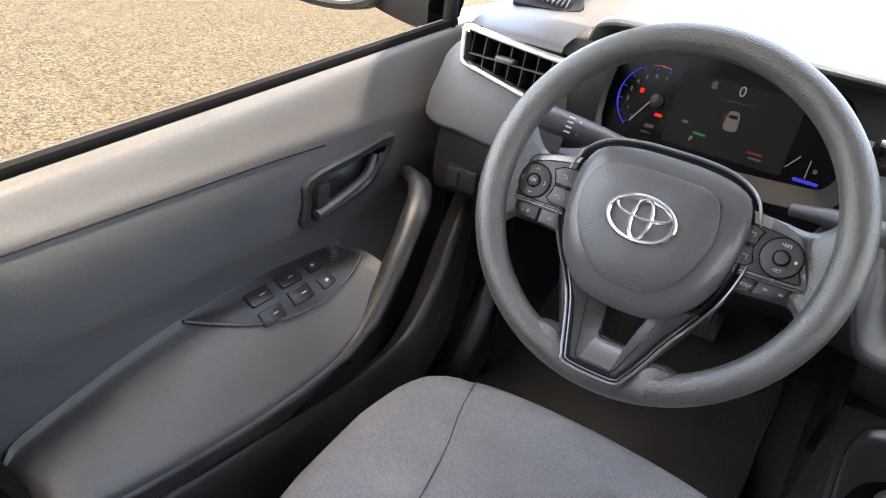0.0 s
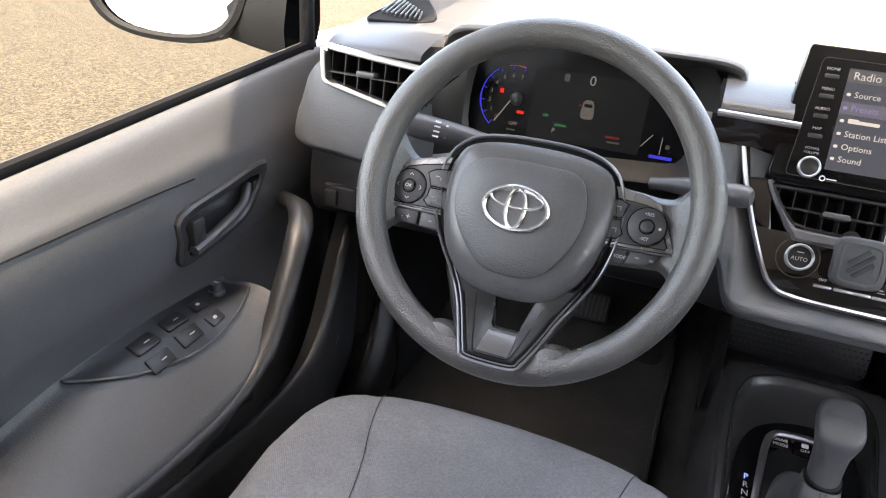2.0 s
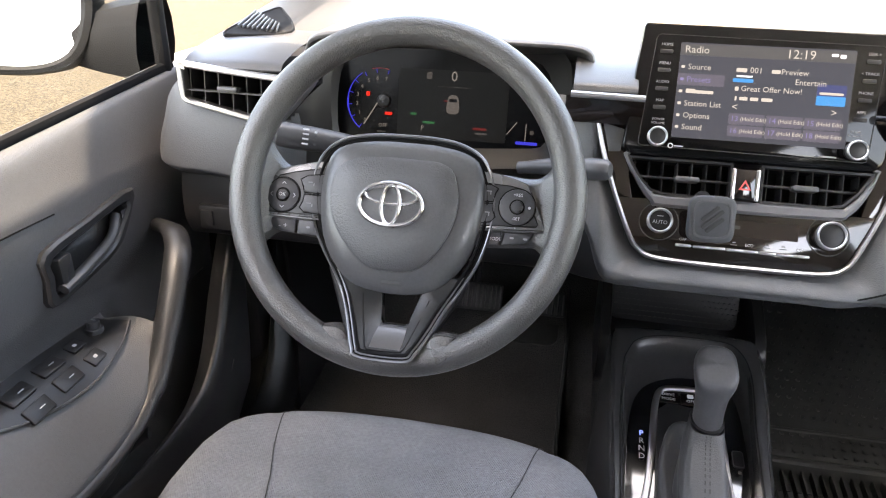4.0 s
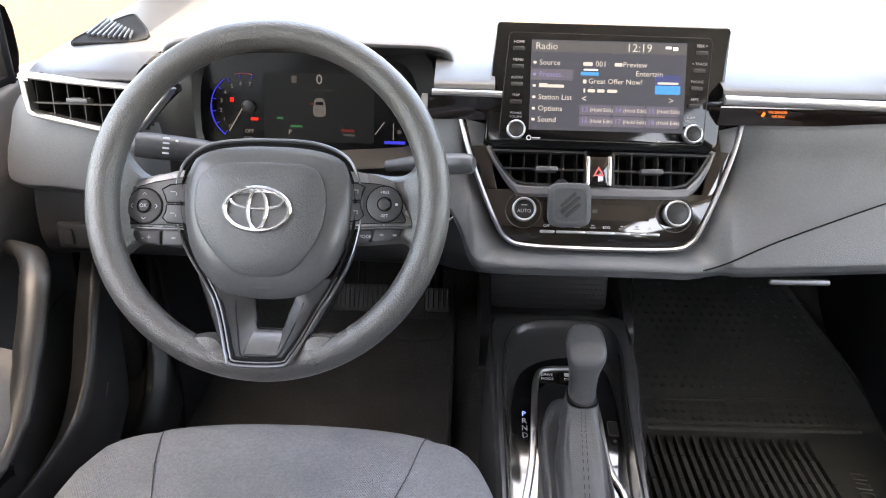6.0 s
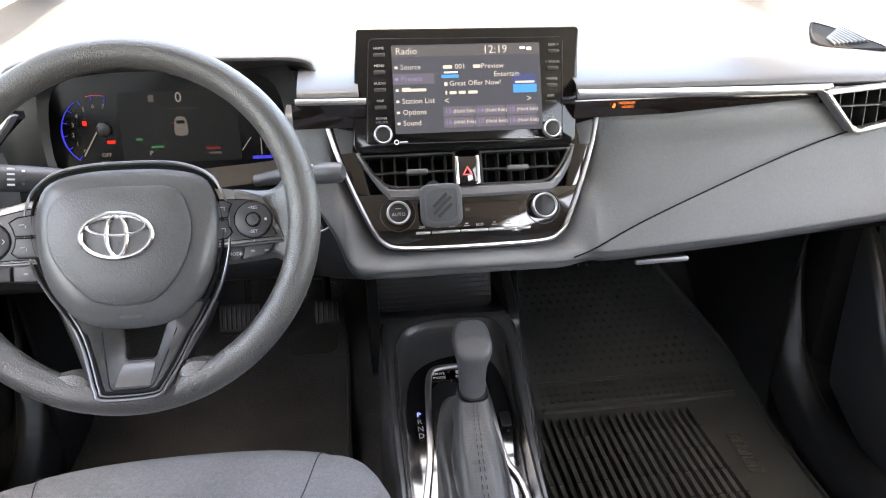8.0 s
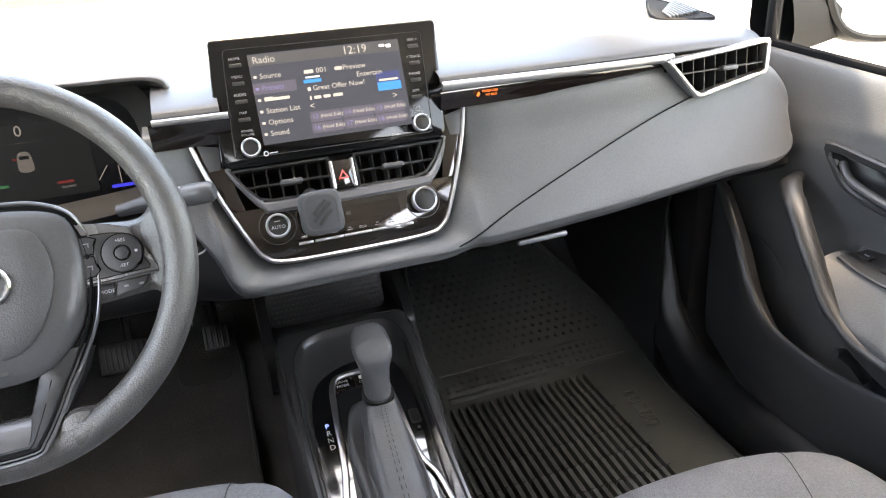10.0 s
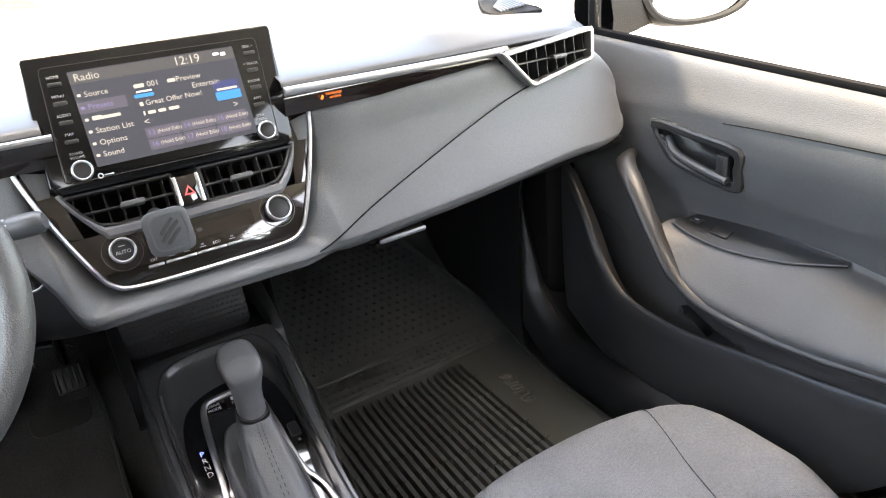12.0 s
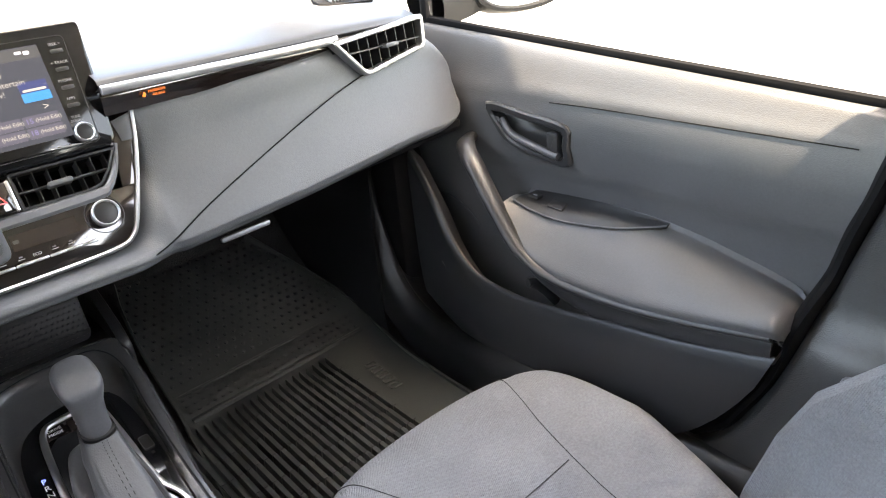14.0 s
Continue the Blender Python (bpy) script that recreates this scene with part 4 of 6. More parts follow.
def climate():
    m = FASCIA
    half = [(0.165, 0.112), (0.153, 0.070), (0.135, 0.022), (0.116, -0.020), (0.106, -0.033), (0.090, -0.0405), (0.045, -0.043)]
    o = [(x, y) for x, y in half] + [(-x - 0.003, y) for x, y in half[::-1]]
    o = smooth2(o, 4)
    low = [(0.134, 0.024), (0.114, -0.020), (0.104, -0.031), (0.090, -0.038), (0.045, -0.0405), (-0.048, -0.0405), (-0.093, -0.038), (-0.107, -0.031), (-0.117, -0.020), (-0.137, 0.024)]
    bm = prism(low, -0.012, 0.002, m, 0.001)
    for sx, dx in ((1, 0.0), (-1, -0.003)):
        prism([(sx * x + dx, y) for x, y in ((0.118, 0.0236), (0.1342, 0.0236), (0.150, 0.070), (0.162, 0.110), (0.124, 0.110), (0.124, 0.050))], -0.012, 0.0019, m, 0.001, bm)
    part("gloss_panel", bm, GLOSS, stack, "piano black panel")
    edge = [m @ Vector((x, y, 0.002)) for x, y in smooth2([(x, y) for x, y in half] + [(-x - 0.003, y) for x, y in half[::-1]], 6, False)]
    part("silver_surround", tube(edge, 0.0028, 0.0045, 8, up=m.col[2].to_3d()), SATIN, stack, "satin silver surround")
    # satin corner panels beside the screen
    for s in (-1, 1):
        q = [(s * 0.160, 0.106), (s * 0.136, 0.100), (s * 0.139, 0.075), (s * 0.152, 0.074)]
        part("corner_panel", prism(q, 0.001, 0.0035, m, 0.0008), PLASTIC_GREY, stack, "grey corner panel")
    # soft lip around the centre vents
    lo = smooth2([(0.0900, 0.0755), (0.1290, 0.0755), (0.1305, 0.0680), (0.1215, 0.0454), (0.1050, 0.0234), (0.0812, 0.0172), (-0.0803, 0.0161), (-0.1010, 0.0212), (-0.1210, 0.0478), (-0.1325, 0.0680), (-0.1310, 0.0755), (-0.0900, 0.0755)], 3)
    li = smooth2([(0.0900, 0.0735), (0.1245, 0.0735), (0.1245, 0.0650), (0.1149, 0.0486), (0.1014, 0.0335), (0.0812, 0.0300), (-0.0803, 0.0295), (-0.1000, 0.0330), (-0.1143, 0.0479), (-0.1260, 0.0650), (-0.1265, 0.0735), (-0.0900, 0.0735)], 3)
    part("vent_surround", ring(lo, li, -0.004, 0.007, m, 0.003), VENT_GREY, stack, "satin grey surround of the centre vents")
    for s, xt in ((-1, -0.064), (1, 0.059)):
        c = [(0.0155, 0.0700), (0.1280, 0.0700), (0.1145, 0.0480), (0.1005, 0.0335), (0.085, 0.0300), (0.0155, 0.0300)]
        louvre(stack, "centre_vent", [(s * x - 0.002, y) for x, y in c], m, 0.0012, 0.03, 1, 7, (xt, 0.049, 0.026), "black slatted centre air vent")
    hz = part("hazard_button", prism(rrect(0.027, 0.034, 0.003, -0.004, 0.0475), -0.004, 0.010, m, 0.003), GLOSS, stack, "black hazard button with red triangle")
    for sx in (-1, 1):
        part("button_edge", prism(rrect(0.0045, 0.034, 0.001, -0.004 + sx * 0.0125, 0.0475), 0.004, 0.0108, m, 0.001), CHROME, hz)
    tri = [(-0.004 + 0.0075 * math.sin(a), 0.045 + 0.0075 * math.cos(a)) for a in (0, 4.19, 2.09)]
    part("hazard_triangle", ring(tri, offset2(tri, 0.0016), 0.0095, 0.0107, m, 0.0), HAZARD_RED, hz)
    for x, nm, wd, kr in ((-0.0895, "temperature_knob", "AUTO", 0.0140), (0.087, "temperature_knob", "", 0.0155)):
        k = part(nm, prism(circle2(kr - 0.0007, x, 0.0), 0.0, 0.013, m, 0.002), PLASTIC_DARK, stack, "black knob with a silver ring")
        part("knob_ring", ring(circle2(kr, x, 0), circle2(kr - 0.0028, x, 0), 0.008, 0.0155, m, 0.0012), SATIN, k)
        part("dial_mark", ring(circle2(0.0215, x, 0), circle2(0.0205, x, 0), 0.0018, 0.0024, m), DIM, k)
        if wd:
            letters("knob_word", wd, 0.0058, m, x, -0.002, 0.0135, LEGEND, k)
            plate("knob_bar", x, 0.005, 0.007, 0.0008, 0.0136, m, LEGEND, k)
    plate("display", 0.023, 0.0, 0.068, 0.018, 0.0026, m, SCREEN_BG_OFF, stack, label="dark climate display")
    words = (("OFF", -0.064), ("FRONT", -0.045), ("REAR", -0.028), ("", -0.010), ("ECO", 0.006), ("", 0.024), ("", 0.041), ("A/C", 0.058))
    for i, (w, x) in enumerate(words):
        part("climate_button", prism(rrect(0.0170, 0.0032, 0.001, x + 0.0028, -0.0245), 0.0, 0.006, m, 0.001), SATIN, stack, "slim silver climate key")
        if w in ("OFF", "ECO", "A/C"):
            letters("button_word", w, 0.0044, m, x + 0.002, -0.0178, 0.0025, LEGEND, stack)
        else:
            plate("button_mark", x + 0.002, -0.0185, 0.007, 0.0010, 0.0026, m, LEGEND_DIM, stack)
            plate("button_mark", x + 0.002, -0.0158, 0.004, 0.0014, 0.0026, m, LEGEND_DIM, stack)
    plate("display_mark", -0.006, 0.001, 0.006, 0.004, 0.0028, m, DIM, stack)


SCREEN_BG_OFF = mat("display_off", (0.022, 0.016, 0.013), 0.18, vary=0.05)
climate()


def phone_mount():
    d = thing("phone_mount", "square grey rubber magnetic phone mount on the centre vent", "phone mount")
    m = frame3((-0.0435, 0.086, 0.864), (1, 0.06, 0), (0, 0.33, 1))
    part("pad", prism(smooth2([(0.021, 0.021), (0.0, 0.0245), (-0.021, 0.021), (-0.0235, 0.0), (-0.021, -0.021), (0, -0.0245), (0.021, -0.021), (0.0235, 0.0)], 4), 0, 0.010, m, 0.003), MOUNT, d, "grey rubber pad")
    part("pad_edge", ring(smooth2([(0.017, 0.017), (0.0, 0.020), (-0.017, 0.017), (-0.019, 0.0), (-0.017, -0.017), (0, -0.020), (0.017, -0.017), (0.019, 0.0)], 4), smooth2([(0.015, 0.015), (0.0, 0.018), (-0.015, 0.015), (-0.017, 0.0), (-0.015, -0.015), (0, -0.018), (0.015, -0.015), (0.017, 0.0)], 4), 0.0095, 0.0108, m), PLASTIC_GREY, d)
    mm = m @ Matrix.Rotation(radians(42), 4, "Z")
    for y, x, w in ((0.0062, 0.002, 0.022), (0.0, 0.0, 0.028), (-0.0062, -0.002, 0.022)):
        part("emblem_bar", prism(rrect(w, 0.0036, 0.001, x, y), 0.0095, 0.0112, mm), PLASTIC_DARK, d)
    part("stem", tube([m @ Vector((0, 0.002, 0)), m @ Vector((0, 0.012, -0.022)), m @ Vector((0, 0.02, -0.045))], 0.009, 0.009, 12), PLASTIC_DARK, d)


MOUNT = mat("mount_rubber", (0.066, 0.068, 0.073), 0.6, grain=("noise", 600, 0.0003))
phone_mount()

# ---- touchscreen ----
SCREEN = frame3((0, 0.155, 0.929), (1, 0, 0), (0, 0.044, 0.114))


def touchscreen():
    d = thing("touchscreen", "black floating touchscreen lit with a radio menu", "touchscreen")
    m = SCREEN
    o = [(0.1426, 0.1185), (0.1412, 0.1225), (0.1377, 0.1245), (-0.1225, 0.1262), (-0.1262, 0.1245), (-0.1280, 0.1205), (-0.1380, -0.0090), (-0.1372, -0.0130), (-0.1305, -0.0193), (-0.1265, -0.0208), (0.1220, -0.0208), (0.1258, -0.0193), (0.1312, -0.0130), (0.1325, -0.0085)]
    part("housing", prism(o, -0.022, -0.001, m, 0.004), SCREEN_BLACK, d, "gloss black housing")
    part("rear_cover", prism(offset2(o, 0.02), -0.07, -0.02, m), PLASTIC_DARK, d)
    face = [(0.1205, 0.1050), (0.1190, 0.1088), (0.1155, 0.1105), (-0.1085, 0.1125), (-0.1120, 0.1110), (-0.1135, 0.1070), (-0.1218, -0.0060), (-0.1208, -0.0090), (-0.1175, -0.0105), (0.1105, -0.0122), (0.1138, -0.0108), (0.1152, -0.0075)]
    part("front_glass", prism(face, -0.002, 0.0008, m, 0.0005), SCREEN_BLACK, d, "glossy front glass")
    part("front_line", ring(face, offset2(face, 0.0008), 0.0, 0.0012, m), PLASTIC, d)
    sc = part("screen", prism(rrect(0.178, 0.103, 0.001, 0.002, 0.0525), 0.0, 0.0015, m), SCREEN_BG, d, "lit grey-blue screen")
    z = 0.0019
    plate("header_band", 0.002, 0.0965, 0.178, 0.012, z - 0.0002, m, SCREEN_DARK, sc)
    letters("screen_word", "Radio", 0.0112, m, -0.0825, 0.0965, z, SCREEN_TEXT, sc, "LEFT")
    letters("clock", "12:19", 0.0135, m, 0.0365, 0.0965, z, SCREEN_TEXT, sc)
    plate("status_icon", 0.070, 0.098, 0.007, 0.003, z, m, LEGEND, sc)
    plate("status_icon", 0.078, 0.097, 0.006, 0.004, z, m, LEGEND, sc)
    plate("menu_highlight", -0.0625, 0.0645, 0.049, 0.0125, z - 0.0002, m, SCREEN_SEL, sc)
    for w, y in (("Source", 0.078), ("Presets", 0.0645), ("", 0.0515), ("Station List", 0.0385), ("Options", 0.0255), ("Sound", 0.0128)):
        c = SCREEN_VIOLET if w == "Presets" else SCREEN_TEXT
        plate("menu_icon", -0.0825, y, 0.0038, 0.0030, z, m, c, sc, 0.0008)
        if w:
            letters("menu_word", w, 0.0086, m, -0.0775, y, z, c, sc, "LEFT")
        else:
            plate("menu_bar", -0.0625, y, 0.029, 0.0034, z, m, c, sc)
            plate("menu_bar", -0.072, y + 0.0008, 0.010, 0.0042, z, m, c, sc)
    plate("channel_bar", -0.0215, 0.0775, 0.011, 0.0042, z, m, SCREEN_TEXT, sc)
    letters("channel_word", "001", 0.0088, m, -0.0065, 0.0775, z, SCREEN_TEXT, sc)
    plate("channel_bar", 0.0135, 0.0775, 0.009, 0.0040, z, m, SCREEN_TEXT, sc)
    letters("channel_word", "Preview", 0.0086, m, 0.0185, 0.0775, z, SCREEN_TEXT, sc, "LEFT")
    plate("channel_badge", -0.019, 0.0665, 0.021, 0.004, z, m, SCREEN_BLUE, sc)
    plate("channel_badge", -0.018, 0.0710, 0.017, 0.002, z, m, LEGEND, sc)
    letters("channel_word", "Entertain", 0.0086, m, 0.0335, 0.0675, z, SCREEN_TEXT, sc, "LEFT")
    plate("song_icon", -0.0245, 0.0575, 0.004, 0.0045, z, m, SCREEN_TEXT, sc)
    letters("song_word", "Great Offer Now!", 0.0084, m, -0.0205, 0.0578, z, SCREEN_TEXT, sc, "LEFT")
    plate("song_icon", -0.0245, 0.0472, 0.002, 0.005, z, m, SCREEN_TEXT, sc)
    for x, w in ((-0.0165, 0.0085), (-0.0055, 0.0085), (0.0075, 0.0115)):
        plate("number_bar", x, 0.0472, w, 0.0036, z, m, SCREEN_TEXT, sc)
    plate("album_art", 0.071, 0.0610, 0.029, 0.012, z, m, SCREEN_NAVY, sc)
    plate("album_art", 0.071, 0.0500, 0.029, 0.010, z, m, SCREEN_BLUE, sc)
    plate("album_bar", 0.071, 0.0575, 0.024, 0.0025, z + 0.0004, m, SCREEN_TEXT, sc)
    for w, x in (("<", -0.0245), (">", 0.0755)):
        letters("arrow", w, 0.011, m, x, 0.0375, z, SCREEN_TEXT, sc, label="page arrow")
    for i in range(6):
        x, y = -0.011 + 0.0385 * (i % 3), 0.0252 - 0.013 * (i // 3)
        pb = plate("preset_key", x, y, 0.0365, 0.0118, z - 0.0002, m, SCREEN_SEL, sc)
        letters("preset_number", str(13 + i), 0.0082, m, x - 0.0165, y, z, SCREEN_VIOLET, pb, "LEFT")
        letters("preset_word", "(Hold Edit)", 0.0060, m, x - 0.0065, y, z, SCREEN_TEXT, pb, "LEFT")
    for x, names in ((-0.1015, ("HOME", "MENU", "AUDIO", "MAP")), (0.1055, ("SEEK >", "< TRACK", "PHONE", "APPS"))):
        for i, w in enumerate(names):
            y = 0.1010 - 0.0203 * i
            dx = -0.0005 * i if x < 0 else -0.002 * i + 0.003
            letters("key_word", w, 0.0044, m, x + dx, y, 0.0014, LEGEND_DIM, d)
            part("side_key", prism(rrect(0.0135, 0.0042, 0.0012, x + dx, y - 0.0075), 0.0, 0.0022, m, 0.0008), PLASTIC_DARK, d, "small black key")
    for x, a, b in ((-0.1025, "POWER", "VOLUME"), (0.0995, "TUNE", "SCROLL")):
        letters("knob_word", a, 0.0038, m, x, 0.0195, 0.0014, LEGEND_DIM, d)
        letters("knob_word", b, 0.0038, m, x, 0.0152, 0.0014, LEGEND_DIM, d)
        k = part("rotary_knob", prism(circle2(0.0098, x, -0.0005), 0.0, 0.014, m, 0.002), PLASTIC_DARK, d, "black rotary knob with a silver rim")
        part("knob_rim", ring(circle2(0.0108, x, -0.0005), circle2(0.0085, x, -0.0005), 0.008, 0.0155, m, 0.001), SATIN, k)
    part("reader_dot", ring(circle2(0.003, -0.0865, -0.0085), circle2(0.0018, -0.0865, -0.0085), 0.0006, 0.0013, m), LEGEND, d)
    plate("reader_bar", -0.078, -0.0085, 0.010, 0.0012, 0.0013, m, LEGEND, d)
    plate("maker_bar", 0.073, -0.0085, 0.022, 0.0018, 0.0013, m, LEGEND_DIM, d)


touchscreen()


# ---- instrument cluster ----
def cluster():
    d = thing("instrument_cluster", "dark instrument cluster with blue-lit dial under a grey hood", "instrument cluster")
    m = frame3((-0.362, 0.262, 0.925), (1, 0, 0), (0, 0.22, 1))
    # hood: closed arch over the dials
    rows = []
    for y, k, dz in ((0.262, 0.94, -0.012), (0.215, 1.0, 0.004), (0.205, 1.015, 0.008), (0.212, 1.03, 0.014), (0.26, 1.03, 0.016), (0.36, 1.02, 0.018), (0.50, 0.98, 0.016), (0.62, 0.9, 0.0)):
        rows.append([(-0.358 + x * k, y + (0.012 if abs(x) < 0.1 else 0.02), z + dz) for x, z in ((-0.178, 0.86), (-0.180, 0.92), (-0.176, 0.975), (-0.158, 0.997), (-0.09, 1.002), (0.0, 1.003), (0.09, 1.002), (0.160, 0.998), (0.177, 0.978), (0.178, 0.92), (0.166, 0.86))])
    part("hood", loft(rows, 4, 5), DASH_HOOD, d, "grained grey hood")
    out = smooth2([(-0.163, -0.07), (-0.165, 0.02), (-0.15, 0.068), (-0.08, 0.082), (0.0, 0.084), (0.08, 0.082), (0.148, 0.070), (0.162, 0.02), (0.150, -0.055), (0.10, -0.075), (-0.1, -0.085)], 3)
    inn = smooth2([(-0.140, -0.055), (-0.145, 0.015), (-0.128, 0.055), (-0.07, 0.066), (0.0, 0.068), (0.07, 0.066), (0.122, 0.055), (0.140, 0.015), (0.135, -0.04), (0.09, -0.052), (-0.1, -0.062)], 3)
    part("bezel", grid([[m @ Vector((x, y, 0.030)) for x, y in out], [m @ Vector((x, y, 0.024)) for x, y in offset2(out, 0.004)], [m @ Vector((x, y, 0.004)) for x, y in inn]], True), PLASTIC_DARK, d, "dark sloping bezel")
    face = part("dial_face", prism(offset2(inn, -0.006), -0.004, 0.003, m), DIAL, d, "dark dial face")
    plate("lcd", 0.010, -0.002, 0.145, 0.088, 0.0045, m, LCD, face, 0.003, label="dark colour display")
    # rev counter, only its left arc lit
    cx, cy, r = -0.088, -0.004, 0.043
    for i in range(8):
        a = radians(232 - i * 22.5)
        letters("dial_number", str(i), 0.0072, m, cx + (r - 0.012) * math.cos(a), cy + (r - 0.012) * math.sin(a), 0.0045, WHITE, face)
        part("dial_tick", tube([m @ Vector((cx + q * math.cos(a), cy + q * math.sin(a), 0.0045)) for q in (r - 0.005, r)], 0.0005, n=5), BLUE, face)
    arc = [m @ Vector((cx + r * 1.02 * math.cos(radians(a)), cy + r * 1.02 * math.sin(radians(a)), 0.0042)) for a in range(125, 236, 6)]
    part("dial_arc", tube(arc, 0.0012, 0.0006, 6), BLUE, face, "blue light arc")
    arc = [m @ Vector((cx + r * 1.02 * math.cos(radians(a)), cy + r * 1.02 * math.sin(radians(a)), 0.0042)) for a in range(75, 110, 6)]
    part("dial_arc", tube(arc, 0.0007, 0.0004, 6), HAZARD_RED, face, "red zone arc")
    part("needle", tube([m @ Vector((cx + 0.002, cy + 0.006, 0.006)), m @ Vector((cx - 0.020, cy - 0.030, 0.006))], 0.0009, n=6), WHITE, face, "white needle")
    part("needle_hub", prism(circle2(0.009, cx + 0.006, cy + 0.002), 0.004, 0.008, m, 0.002), PLASTIC_DARK, face)
    plate("belt_lamp", cx - 0.016, cy + 0.010, 0.005, 0.006, 0.0048, m, RED, face)
    plate("brake_lamp", cx + 0.013, cy - 0.014, 0.010, 0.004, 0.0048, m, RED, face)
    letters("dial_word", "OFF", 0.0068, m, cx + 0.006, cy - 0.030, 0.0048, WHITE, face)
    plate("dial_bar", cx + 0.004, cy - 0.038, 0.012, 0.0018, 0.0048, m, DIM, face)
    letters("speed", "0", 0.018, m, 0.011, 0.034, 0.0050, WHITE, face)
    plate("sign_icon", -0.022, 0.034, 0.007, 0.009, 0.0050, m, DIM_LIT, face)
    letters("gear_word", "P", 0.009, m, -0.028, -0.034, 0.0050, WHITE, face)
    plate("eco_lamp", -0.041, -0.016, 0.008, 0.003, 0.0050, m, GREEN, face)
    plate("eco_lamp", -0.020, -0.026, 0.016, 0.003, 0.0050, m, GREEN, face)
    car = [(0.004, -0.012), (0.018, -0.012), (0.019, 0.0), (0.016, 0.010), (0.006, 0.010), (0.003, 0.0)]
    part("car_icon", prism(smooth2(car, 3), 0.0045, 0.0052, m), CAR_ICON, face, "small grey car picture")
    plate("car_icon_glass", 0.011, 0.004, 0.010, 0.004, 0.0056, m, SEAM, face)
    plate("car_icon_mark", 0.001, 0.003, 0.006, 0.002, 0.0052, m, RED_DIM, face)
    plate("trip_bar", 0.048, -0.030, 0.018, 0.003, 0.0050, m, RED_DIM, face)
    plate("trip_bar", 0.050, -0.036, 0.016, 0.0024, 0.0050, m, DIM_LIT, face)
    plate("divider", 0.012, 0.021, 0.045, 0.0006, 0.0050, m, DIM_LIT, face)
    plate("fuel_tick", 0.108, -0.030, 0.001, 0.022, 0.0048, m, WHITE, face)
    part("fuel_needle", tube([m @ Vector((0.084, -0.034, 0.005)), m @ Vector((0.096, -0.018, 0.005))], 0.0006, n=6), WHITE, face)
    plate("fuel_icon", 0.116, -0.030, 0.005, 0.005, 0.0048, m, DIM_LIT, face)
    plate("fuel_glow", 0.110, -0.044, 0.028, 0.004, 0.0046, m, BLUE, face)


DASH_HOOD = mat("hood_vinyl", (0.080, 0.080, 0.083), 0.42, grain=("leather", 700, 0.0002))
DIAL = mat("dial_glass", (0.004, 0.004, 0.0045), 0.25, vary=0.05, spec=0.12)
DIM_LIT = glow("dim_print", (0.12, 0.12, 0.13), 0.026)
CAR_ICON = glow("car_picture", (0.30, 0.30, 0.32), 0.017)
RED_DIM = glow("dim_red", (0.22, 0.02, 0.02), 0.030)
cluster()

# ---- steering wheel ----
TILT = radians(28)
COLUMN = frame3((-0.365, 0.004, 0.881), (1, 0, 0), (0, math.sin(TILT), math.cos(TILT)))


